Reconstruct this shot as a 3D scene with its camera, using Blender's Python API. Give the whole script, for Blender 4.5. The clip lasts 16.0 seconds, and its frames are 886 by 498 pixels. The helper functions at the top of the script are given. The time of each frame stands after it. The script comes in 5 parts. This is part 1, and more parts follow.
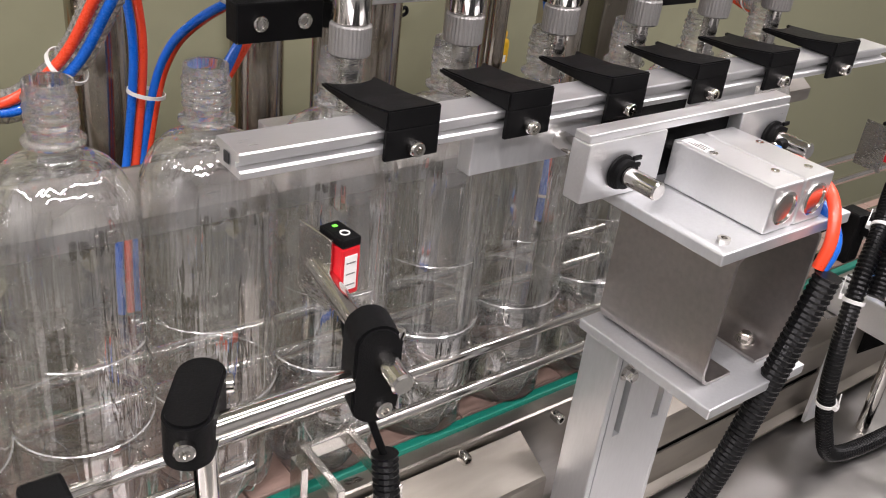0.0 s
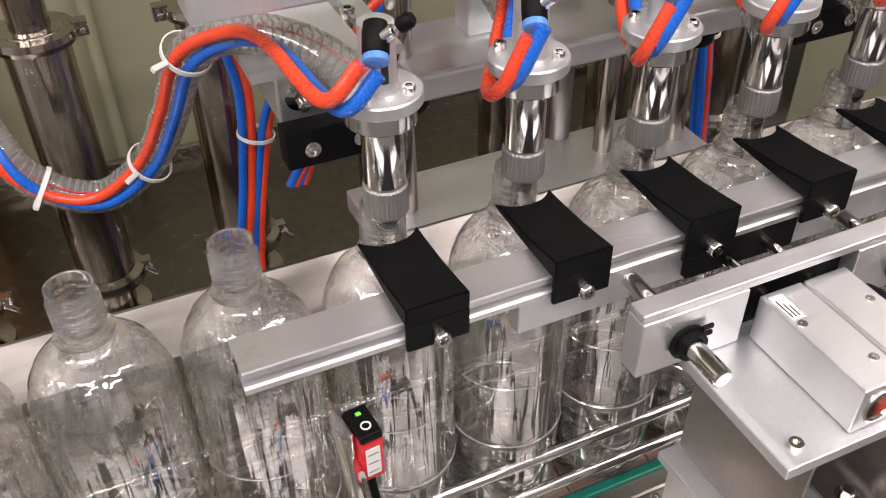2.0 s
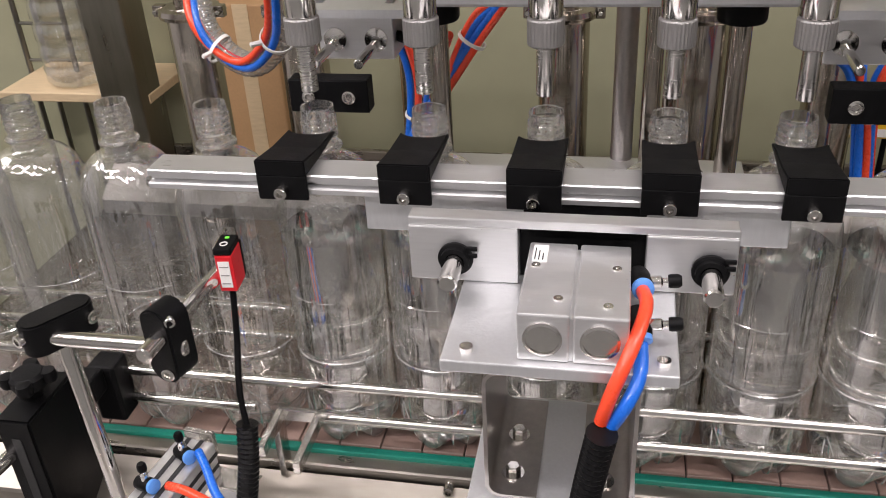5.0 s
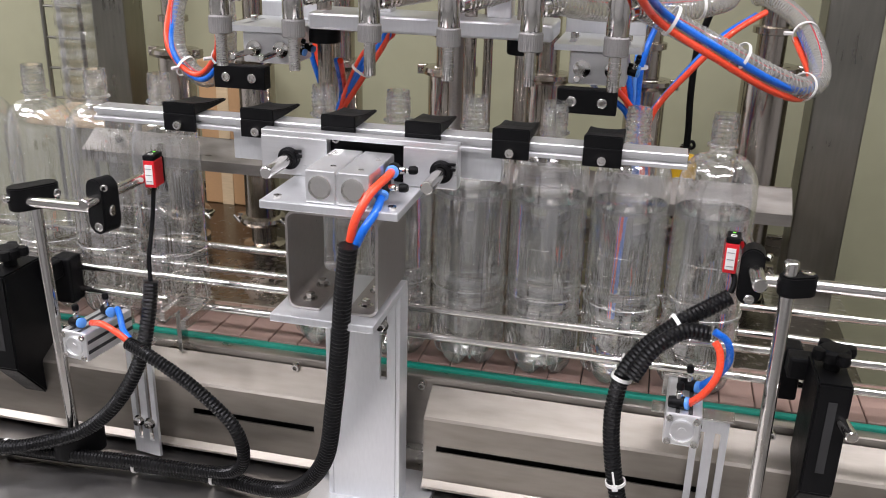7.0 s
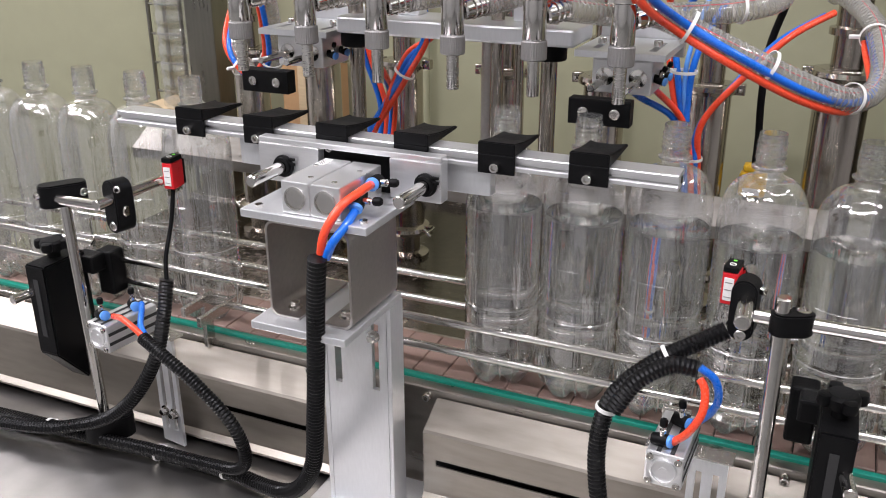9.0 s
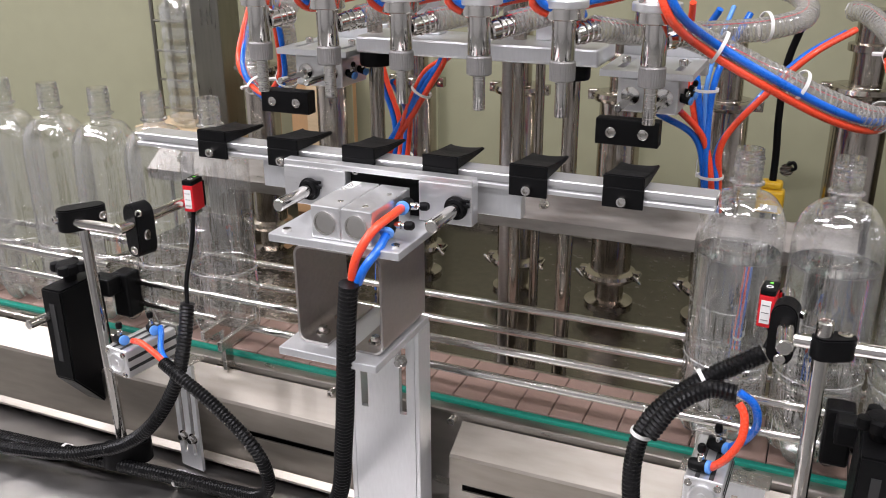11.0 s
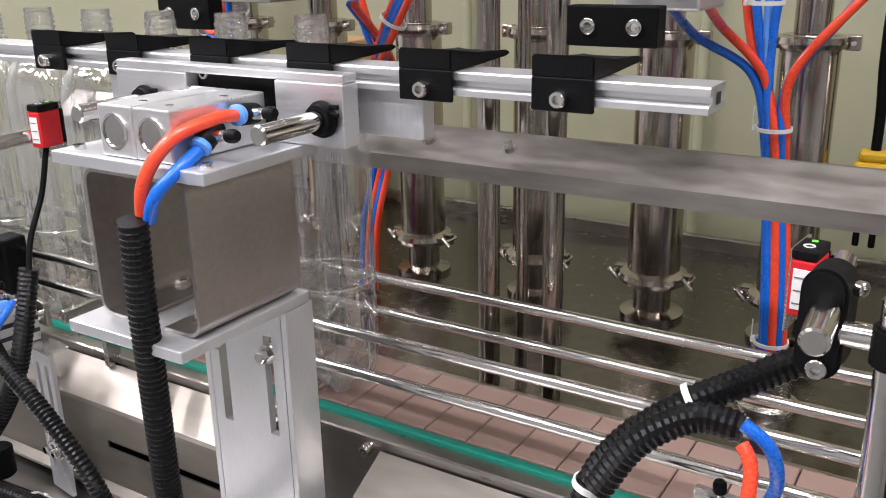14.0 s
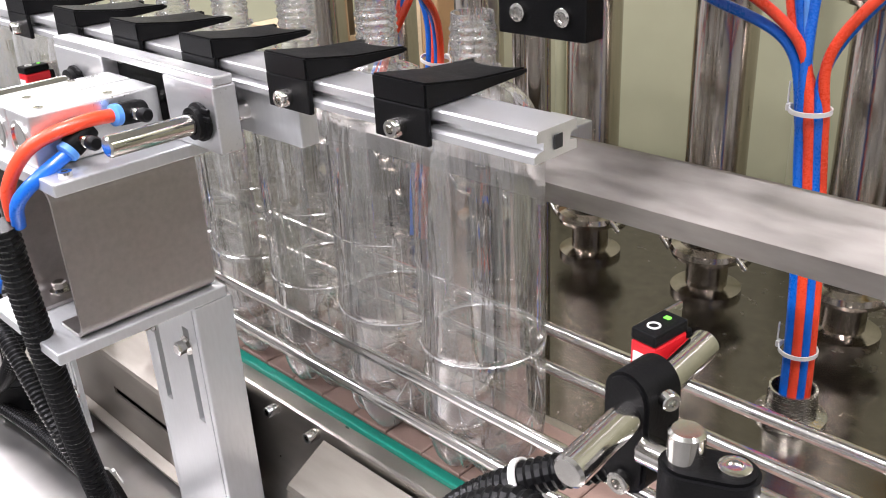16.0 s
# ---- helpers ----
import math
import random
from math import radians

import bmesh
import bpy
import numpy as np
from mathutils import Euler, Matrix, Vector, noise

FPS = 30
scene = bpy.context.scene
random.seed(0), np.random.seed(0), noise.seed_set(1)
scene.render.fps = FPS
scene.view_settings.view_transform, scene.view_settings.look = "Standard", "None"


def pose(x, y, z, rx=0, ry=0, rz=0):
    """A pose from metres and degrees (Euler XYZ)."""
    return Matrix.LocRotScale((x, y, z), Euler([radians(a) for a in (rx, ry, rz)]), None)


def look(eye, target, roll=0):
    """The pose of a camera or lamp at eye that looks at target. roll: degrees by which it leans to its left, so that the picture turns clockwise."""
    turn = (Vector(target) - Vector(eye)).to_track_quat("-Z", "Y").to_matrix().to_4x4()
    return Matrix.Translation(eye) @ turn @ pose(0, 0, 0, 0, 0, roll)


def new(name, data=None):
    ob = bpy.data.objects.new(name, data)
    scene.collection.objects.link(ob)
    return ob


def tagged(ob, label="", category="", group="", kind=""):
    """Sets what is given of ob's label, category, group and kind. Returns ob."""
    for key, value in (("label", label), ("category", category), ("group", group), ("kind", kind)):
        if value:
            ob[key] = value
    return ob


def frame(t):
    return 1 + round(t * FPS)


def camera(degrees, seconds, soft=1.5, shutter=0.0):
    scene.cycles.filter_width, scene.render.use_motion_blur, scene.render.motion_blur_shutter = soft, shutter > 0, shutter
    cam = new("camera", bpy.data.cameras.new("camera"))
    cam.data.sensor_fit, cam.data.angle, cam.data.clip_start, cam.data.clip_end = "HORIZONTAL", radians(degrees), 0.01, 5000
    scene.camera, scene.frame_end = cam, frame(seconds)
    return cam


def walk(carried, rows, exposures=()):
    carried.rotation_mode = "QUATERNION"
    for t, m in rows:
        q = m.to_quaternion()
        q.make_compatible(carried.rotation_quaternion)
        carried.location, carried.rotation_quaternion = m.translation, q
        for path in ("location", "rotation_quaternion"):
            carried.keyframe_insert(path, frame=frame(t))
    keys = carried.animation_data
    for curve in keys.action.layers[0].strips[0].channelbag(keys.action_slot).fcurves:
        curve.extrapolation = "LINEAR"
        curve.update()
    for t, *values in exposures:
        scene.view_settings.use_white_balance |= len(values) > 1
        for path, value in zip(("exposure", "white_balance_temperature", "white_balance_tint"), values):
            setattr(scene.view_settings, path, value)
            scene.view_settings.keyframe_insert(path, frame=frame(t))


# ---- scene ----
cam = camera(52.4, 16.0, soft=1.0)
PATH = [
    (0, (-0.504, -0.509, 0.432), (0.616, 0.838, -0.533), 7.0),
    (0.5, (-0.555, -0.489, 0.483), (0.624, 0.744, -0.562), 6.8),
    (1, (-0.558, -0.491, 0.53), (0.562, 0.724, -0.597), 6.2),
    (1.5, (-0.508, -0.492, 0.563), (0.471, 0.751, -0.66), 4.4),
    (1.7, (-0.45, -0.478, 0.577), (0.377, 0.79, -0.73), 2.0),
    (1.8, (-0.426, -0.479, 0.566), (0.364, 0.878, -0.672), 0.5),
    (2, (-0.356, -0.443, 0.568), (0.275, 0.98, -0.689), -0.8),
    (2.5, (-0.265, -0.391, 0.561), (0.1, 1.057, -0.77), -1.7),
    (3, (-0.222, -0.363, 0.557), (0.007, 1.039, -0.85), -3.6),
    (3.2, (-0.206, -0.355, 0.551), (-0.005, 1.042, -0.866), -4.4),
    (5.3, (0.075, -0.721, 0.489), (-0.427, 0.993, -0.412), -0.2),
    (5.5, (0.125, -0.755, 0.463), (-0.439, 0.972, -0.375), 1.6),
    (6, (0.216, -0.845, 0.454), (-0.335, 0.921, -0.306), 1.6),
    (6.5, (0.236, -0.946, 0.447), (-0.206, 0.87, -0.266), 1.5),
    (7, (0.263, -0.994, 0.455), (-0.162, 0.827, -0.256), 1.5),
    (7.5, (0.349, -0.946, 0.461), (-0.259, 0.814, -0.269), -0.2),
    (8, (0.415, -0.898, 0.462), (-0.35, 0.794, -0.28), 0.1),
    (8.5, (0.416, -0.898, 0.469), (-0.354, 0.791, -0.276), -0.1),
    (9, (0.413, -0.91, 0.475), (-0.341, 0.786, -0.269), -0.1),
    (9.2, (0.407, -0.918, 0.48), (-0.34, 0.785, -0.256), 0.2),
    (11.3, (0.373, -0.908, 0.483), (-0.366, 0.806, -0.234), -0.5),
    (11.5, (0.376, -0.904, 0.483), (-0.365, 0.813, -0.227), -0.7),
    (12, (0.377, -0.898, 0.483), (-0.36, 0.82, -0.228), -1.0),
    (12.5, (0.379, -0.887, 0.484), (-0.373, 0.825, -0.224), -1.1),
    (13, (0.402, -0.854, 0.472), (-0.382, 0.838, -0.252), -0.8),
    (13.5, (0.397, -0.778, 0.403), (-0.458, 0.903, -0.264), -0.5),
    (14, (0.422, -0.601, 0.314), (-0.587, 1.004, -0.324), -1.1),
    (14.5, (0.468, -0.444, 0.294), (-0.772, 0.97, -0.386), -1.8),
    (15, (0.483, -0.393, 0.29), (-0.85, 0.907, -0.441), -3.5),
    (15.5, (0.5, -0.393, 0.313), (-0.825, 0.873, -0.487), -3.5),
    (16, (0.524, -0.429, 0.361), (-0.773, 0.836, -0.485), -3.0),
]
walk(cam, [(t, look(eye, target, roll)) for t, eye, target, roll in PATH], exposures=[(0, -0.02, 6850, 11), (1.4, -0.12, 6900, 12), (2.0, -0.33, 7100, 13), (2.6, -0.49, 7200, 14), (3.2, -0.53, 7150, 13), (5.3, -0.17, 6900, 12), (6.1, -0.03, 6650, 11), (6.7, 0.02, 6500, 10), (13.4, 0.05, 6550, 10), (14.4, 0.43, 6500, 10), (16, 0.62, 6500, 10)])

# ---- light ----
world = bpy.data.worlds.new("world")
scene.world = world
world.use_nodes = True
world.node_tree.nodes["Background"].inputs[0].default_value = (0.9, 0.95, 1.0, 1)
world.node_tree.nodes["Background"].inputs[1].default_value = 0.05


def ceiling_lamp(x, y, z, sx, sy, watts):
    data = bpy.data.lights.new("tube_light", "AREA")
    data.shape, data.size, data.size_y, data.energy = "RECTANGLE", sx, sy, watts
    data.color = (0.95, 0.92, 1.0)
    ob = new("tube_light", data)
    ob.matrix_world = pose(x, y, z)
    return ob


LAMPS = [(-1.15, -0.80, 1.2, 0.10), (0.60, -0.52, 1.2, 0.10), (-1.0, -1.5, 1.2, 0.10), (0.6, -1.5, 1.2, 0.10), (1.7, 0.2, 0.10, 1.2), (-2.15, 0.1, 0.10, 1.2)]
WATTS = [27.0, 20.0, 26.0, 22.5, 15.0, 38.0]
CEIL = 1.75
for (lx, ly, sx, sy), watts in zip(LAMPS, WATTS):
    ceiling_lamp(lx, ly, CEIL - 0.09, sx, sy, watts)

# ---- helpers for meshes ----
MATS = {}


def nodes_of(name):
    mat = bpy.data.materials.new(name)
    mat.use_nodes = True
    nt = mat.node_tree
    return mat, nt, nt.nodes["Principled BSDF"]


def mat(name, color, rough=0.5, metal=0.0, scale=60.0, vary=0.15, bump=0.1, stretch=(1, 1, 1), rough_vary=0.12, coat=0.0, spec=0.5):
    """Principled surface with two scales of noise in colour, gloss and relief."""
    m, nt, bsdf = nodes_of(name)
    n, link = nt.nodes, nt.links
    coord = n.new("ShaderNodeTexCoord")
    mapping = n.new("ShaderNodeMapping")
    mapping.inputs["Scale"].default_value = stretch
    link.new(coord.outputs["Object"], mapping.inputs[0])
    fine = n.new("ShaderNodeTexNoise")
    fine.inputs["Scale"].default_value, fine.inputs["Detail"].default_value = scale * 8, 4
    coarse = n.new("ShaderNodeTexNoise")
    coarse.inputs["Scale"].default_value, coarse.inputs["Detail"].default_value = scale * 0.25, 3
    link.new(mapping.outputs[0], fine.inputs[0])
    link.new(coord.outputs["Object"], coarse.inputs[0])
    both = n.new("ShaderNodeMath")
    both.operation = "ADD"
    link.new(fine.outputs[0], both.inputs[0])
    link.new(coarse.outputs[0], both.inputs[1])
    ramp = n.new("ShaderNodeMapRange")
    ramp.inputs["From Min"].default_value, ramp.inputs["From Max"].default_value = 0.6, 1.4
    link.new(both.outputs[0], ramp.inputs[0])
    mix = n.new("ShaderNodeMix")
    mix.data_type = "RGBA"
    a = [max(0.0, c * (1 - vary)) for c in color]
    b = [min(1.0, c * (1 + vary)) for c in color]
    mix.inputs["A"].default_value, mix.inputs["B"].default_value = (*a, 1), (*b, 1)
    link.new(ramp.outputs[0], mix.inputs["Factor"])
    link.new(mix.outputs["Result"], bsdf.inputs["Base Color"])
    r = n.new("ShaderNodeMapRange")
    r.inputs["From Min"].default_value, r.inputs["From Max"].default_value = 0.6, 1.4
    r.inputs["To Min"].default_value, r.inputs["To Max"].default_value = max(0.03, rough - rough_vary), min(1.0, rough + rough_vary)
    link.new(both.outputs[0], r.inputs[0])
    link.new(r.outputs[0], bsdf.inputs["Roughness"])
    bsdf.inputs["Metallic"].default_value = metal
    bsdf.inputs["Specular IOR Level"].default_value = spec
    if coat:
        bsdf.inputs["Coat Weight"].default_value = coat
    if bump:
        bp = n.new("ShaderNodeBump")
        bp.inputs["Strength"].default_value, bp.inputs["Distance"].default_value = bump, 0.002
        link.new(both.outputs[0], bp.inputs["Height"])
        link.new(bp.outputs[0], bsdf.inputs["Normal"])
    MATS[name] = m
    return m


def clear_mat(name, tint, gloss_ior=1.5, rough=0.03, wave=0.25, haze=0.0, edge=0.8):
    """Thin clear plastic: it lets light straight through and mirrors at grazing angles; haze adds a milky share."""
    m, nt, bsdf = nodes_of(name)
    n, link = nt.nodes, nt.links
    out = n["Material Output"]
    clear = n.new("ShaderNodeBsdfTransparent")
    clear.inputs[0].default_value = (*tint, 1)
    gloss = n.new("ShaderNodeBsdfGlossy")
    gloss.inputs["Color"].default_value, gloss.inputs["Roughness"].default_value = (1, 1, 1, 1), rough
    facing = n.new("ShaderNodeLayerWeight")
    facing.inputs["Blend"].default_value = 0.5
    power = n.new("ShaderNodeMath")
    power.operation = "POWER"
    power.inputs[1].default_value = 2.9
    link.new(facing.outputs["Facing"], power.inputs[0])
    fr = n.new("ShaderNodeMapRange")
    fr.inputs["To Min"].default_value, fr.inputs["To Max"].default_value = (gloss_ior - 1) ** 2 / (gloss_ior + 1) ** 2 * 2.0, edge
    link.new(power.outputs[0], fr.inputs[0])
    coord = n.new("ShaderNodeTexCoord")
    mapping = n.new("ShaderNodeMapping")
    mapping.inputs["Scale"].default_value = (1, 1, 0.05)
    noise_tex = n.new("ShaderNodeTexNoise")
    noise_tex.inputs["Scale"].default_value, noise_tex.inputs["Detail"].default_value = 90, 2
    link.new(coord.outputs["Object"], mapping.inputs[0])
    link.new(mapping.outputs[0], noise_tex.inputs[0])
    bp = n.new("ShaderNodeBump")
    bp.inputs["Strength"].default_value, bp.inputs["Distance"].default_value = wave, 0.004
    link.new(noise_tex.outputs[0], bp.inputs["Height"])
    link.new(bp.outputs[0], gloss.inputs["Normal"])
    mix = n.new("ShaderNodeMixShader")
    link.new(fr.outputs[0], mix.inputs[0])
    base = clear
    if haze:
        milk = n.new("ShaderNodeBsdfDiffuse")
        milk.inputs[0].default_value = (0.8, 0.8, 0.78, 1)
        cloud = n.new("ShaderNodeMixShader")
        streak = n.new("ShaderNodeMapRange")
        streak.inputs["From Min"].default_value, streak.inputs["From Max"].default_value = 0.35, 0.72
        streak.inputs["To Min"].default_value, streak.inputs["To Max"].default_value = haze * 0.35, min(1.0, haze * 2.4)
        cloud.inputs[0].default_value = haze
        if wave:
            link.new(noise_tex.outputs[0], streak.inputs[0])
            link.new(streak.outputs[0], cloud.inputs[0])
        link.new(base.outputs[0], cloud.inputs[1])
        link.new(milk.outputs[0], cloud.inputs[2])
        base = cloud
    link.new(base.outputs[0], mix.inputs[1])
    link.new(gloss.outputs[0], mix.inputs[2])
    link.new(mix.outputs[0], out.inputs[0])
    n.remove(bsdf)
    MATS[name] = m
    return m


def water_mat():
    m, nt, bsdf = nodes_of("water")
    n, link = nt.nodes, nt.links
    glass = n.new("ShaderNodeBsdfGlass")
    glass.inputs["IOR"].default_value, glass.inputs["Roughness"].default_value = 1.33, 0.0
    glass.inputs["Color"].default_value = (0.985, 0.99, 0.99, 1)
    coord = n.new("ShaderNodeTexCoord")
    mapping = n.new("ShaderNodeMapping")
    mapping.inputs["Scale"].default_value = (1, 1, 0.1)
    noise_tex = n.new("ShaderNodeTexNoise")
    noise_tex.inputs["Scale"].default_value = 70
    link.new(coord.outputs["Object"], mapping.inputs[0])
    link.new(mapping.outputs[0], noise_tex.inputs[0])
    bp = n.new("ShaderNodeBump")
    bp.inputs["Strength"].default_value, bp.inputs["Distance"].default_value = 0.15, 0.003
    link.new(noise_tex.outputs[0], bp.inputs["Height"])
    link.new(bp.outputs[0], glass.inputs["Normal"])
    # Streaky diffuse share painted in to brighten the water.
    pale_haze = n.new("ShaderNodeBsdfDiffuse")
    pale_haze.inputs[0].default_value = (0.85, 0.86, 0.85, 1)
    cloud = n.new("ShaderNodeMapRange")
    cloud.inputs["From Min"].default_value, cloud.inputs["From Max"].default_value = 0.35, 0.70
    cloud.inputs["To Min"].default_value, cloud.inputs["To Max"].default_value = 0.0, 0.030
    share = n.new("ShaderNodeMixShader")
    link.new(noise_tex.outputs[0], cloud.inputs[0])
    link.new(cloud.outputs[0], share.inputs[0])
    link.new(glass.outputs[0], share.inputs[1])
    link.new(pale_haze.outputs[0], share.inputs[2])
    link.new(share.outputs[0], n["Material Output"].inputs[0])
    n.remove(bsdf)
    return m


STEEL = mat("brushed_steel", (0.62, 0.60, 0.57), 0.24, 1.0, 40, 0.08, 0.0, (0.15, 1, 4))
POLISHED = mat("polished_steel", (0.68, 0.66, 0.63), 0.13, 1.0, 30, 0.06, 0.0, rough_vary=0.05)
# Wet sheet; its base colour is darkened to imitate reflections of dark parts above.
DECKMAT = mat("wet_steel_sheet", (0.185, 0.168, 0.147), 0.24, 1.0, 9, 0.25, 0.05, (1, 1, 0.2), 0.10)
TABLEMAT = mat("work_table_steel", (0.46, 0.445, 0.425), 0.33, 1.0, 4, 0.14, 0.0, (1, 1, 1), 0.10)
SHEET = mat("folded_steel_sheet", (0.41, 0.38, 0.34), 0.30, 1.0, 10, 0.16, 0.0, (0.3, 1, 1), 0.10)
PLATE = mat("stained_guide_sheet", (0.37, 0.345, 0.315), 0.38, 1.0, 12, 0.28, 0.0, (0.25, 1, 1), 0.12)
GUARD = mat("guard_sheet", (0.34, 0.31, 0.27), 0.42, 1.0, 14, 0.18, 0.0, (0.2, 1, 1), 0.10)
COLUMNSTEEL = mat("column_steel", (0.42, 0.38, 0.335), 0.17, 1.0, 30, 0.14, 0.0, (1, 1, 0.1), 0.06)
BOXSTEEL = mat("dull_steel_sheet", (0.45, 0.42, 0.40), 0.36, 1.0, 26, 0.14, 0.06, rough_vary=0.1)
ALU = mat("anodised_aluminium", (0.72, 0.72, 0.72), 0.38, 0.85, 70, 0.05, 0.06, (0.1, 1, 1))
ALUPLATE = mat("milled_aluminium", (0.70, 0.71, 0.72), 0.42, 0.8, 50, 0.07, 0.06, (1, 1, 0.2))
BLACK = mat("black_plastic", (0.004, 0.004, 0.0043), 0.50, 0.0, 120, 0.3, 0.12, spec=0.13)
RUBBER = mat("black_conduit", (0.004, 0.004, 0.0043), 0.34, 0.0, 100, 0.3, 0.03, spec=0.22)
RED_TUBE = mat("orange_red_tube", (0.85, 0.07, 0.025), 0.3, 0.0, 80, 0.1, 0.02, coat=0.3)
BLUE_TUBE = mat("blue_tube", (0.003, 0.13, 0.62), 0.3, 0.0, 80, 0.12, 0.02, coat=0.3)
LIGHT_BLUE = mat("light_blue_collar", (0.10, 0.30, 0.75), 0.35, 0.0, 80, 0.1, 0.02)
SENSOR_RED = mat("red_plastic", (0.62, 0.012, 0.02), 0.35, 0.0, 90, 0.1, 0.03)
WHITE = mat("white_plastic", (0.78, 0.77, 0.74), 0.5, 0.0, 90, 0.06, 0.03)
GREEN = mat("green_wear_strip", (0.004, 0.21, 0.15), 0.38, 0.0, 60, 0.15, 0.05)
SLAT = mat("brown_acetal", (0.30, 0.20, 0.165), 0.45, 0.0, 40, 0.12, 0.08)
YELLOW = mat("yellow_plastic", (0.75, 0.45, 0.02), 0.4, 0.0, 80, 0.1, 0.03)
WALLMAT = mat("olive_cream_paint", (0.31, 0.305, 0.20), 0.55, 0.0, 3, 0.06, 0.08)
# Neutral grey for the unseen walls; its value sets how much fill light bounces.
ROOMMAT = mat("bounce_wall_paint", (0.42, 0.42, 0.42), 0.7, 0.0, 3, 0.05, 0.05)
CEILMAT = mat("white_ceiling_paint", (0.75, 0.75, 0.72), 0.8, 0.0, 3, 0.05, 0.05)
FLOORMAT = mat("grey_floor_paint", (0.2, 0.2, 0.19), 0.5, 0.0, 4, 0.2, 0.1)
DARKFRAME = mat("grey_steel_frame", (0.25, 0.24, 0.21), 0.35, 1.0, 20, 0.15, 0.06, (1, 1, 0.1))
CARTON = mat("brown_cardboard", (0.42, 0.25, 0.12), 0.75, 0.0, 40, 0.1, 0.1)
WOOD = mat("pale_shelf_board", (0.55, 0.42, 0.26), 0.6, 0.0, 30, 0.15, 0.08, (0.2, 1, 1))
GREY = mat("grey_knurled_collar", (0.30, 0.29, 0.28), 0.4, 0.7, 150, 0.12, 0.3)
# Near-black: shade put into colour for slots, grooves and gaps; also label print.
DARK = mat("gap_shade_and_print", (0.02, 0.02, 0.02), 0.7, 0.0, 60, 0.2, 0.05)
# Haze in both bottle plastics is painted brightness; the wet one gets more.
PET = clear_mat("clear_bottle_plastic", (0.984, 0.987, 0.985), 2.05, 0.025, 0.50, 0.036, 0.98)
WETPET = clear_mat("wet_hazed_bottle_plastic", (0.986, 0.988, 0.987), 2.05, 0.025, 0.50, 0.052, 0.98)
# Milky plastic for moulding lines and for a line that imitates reflected light.
BEAD = clear_mat("moulding_and_glint_bead", (0.86, 0.87, 0.87), 2.6, 0.12, 0.05, 0.35, 0.9)
HOSE = clear_mat("clear_hose_plastic", (0.84, 0.825, 0.80), 1.4, 0.12, 0.0, 0.14, 0.55)
HOSE_RIB = clear_mat("hose_spiral", (0.66, 0.64, 0.61), 1.3, 0.3, 0.0, 0.22, 0.35)
WATER = water_mat()
LAMP_GLOW = bpy.data.materials.new("lamp_cover")
LAMP_GLOW.use_nodes = True


def part(name, bm, material, parent=None, label=""):
    """Links a bmesh as one mesh object, under a thing or a part."""
    me = bpy.data.meshes.new(name)
    bm.normal_update()
    bm.to_mesh(me)
    bm.free()
    me.materials.append(material)
    ob = new(name, me)
    ob.parent = parent
    if label:
        ob["label"] = label
    return ob


def thing(name, label, category, group="", kind="", at=(0, 0, 0)):
    ob = new(name)
    ob.location = at
    ob.empty_display_size = 0.02
    return tagged(ob, label, category, group, kind)


def smooth(ob, angle=40):
    me = ob.data
    me.polygons.foreach_set("use_smooth", [True] * len(me.polygons))
    me.set_sharp_from_angle(angle=radians(angle))
    return ob


def add_box(bm, lo, hi, bevel=0.0, m=None):
    got = bmesh.ops.create_cube(bm, size=1.0)
    vs = got["verts"]
    size = [b - a for a, b in zip(lo, hi)]
    mid = [(a + b) / 2 for a, b in zip(lo, hi)]
    for v in vs:
        v.co = Vector([v.co[i] * size[i] + mid[i] for i in range(3)])
    if bevel:
        edges = list({e for v in vs for e in v.link_edges})
        got = bmesh.ops.bevel(bm, geom=edges, offset=bevel, segments=2, affect="EDGES", profile=0.5)
        vs = list({v for f in got["faces"] for v in f.verts} | {v for v in vs if v.is_valid})
    if m is not None:
        bmesh.ops.transform(bm, matrix=m, verts=vs)
    return vs


def box(lo, hi, bevel=0.001, m=None):
    bm = bmesh.new()
    add_box(bm, lo, hi, bevel, m)
    return bm


def add_cyl(bm, a, b, r, seg=20, r2=None):
    a, b = Vector(a), Vector(b)
    way = b - a
    turn = way.to_track_quat("Z", "Y").to_matrix().to_4x4()
    mid = Matrix.Translation((a + b) / 2) @ turn
    return bmesh.ops.create_cone(bm, cap_ends=True, segments=seg, radius1=r, radius2=r if r2 is None else r2, depth=way.length, matrix=mid)["verts"]


def rod(a, b, r, seg=20, tip=0.0):
    """A round bar with slightly turned ends."""
    bm = bmesh.new()
    a, b = Vector(a), Vector(b)
    way = (b - a).normalized()
    tip = tip or r * 0.18
    add_lathe(bm, [(0, 0), (r - tip, 0), (r, tip), (r, (b - a).length - tip), (r - tip, (b - a).length), (0, (b - a).length)], seg, Matrix.Translation(a) @ way.to_track_quat("Z", "Y").to_matrix().to_4x4())
    return bm


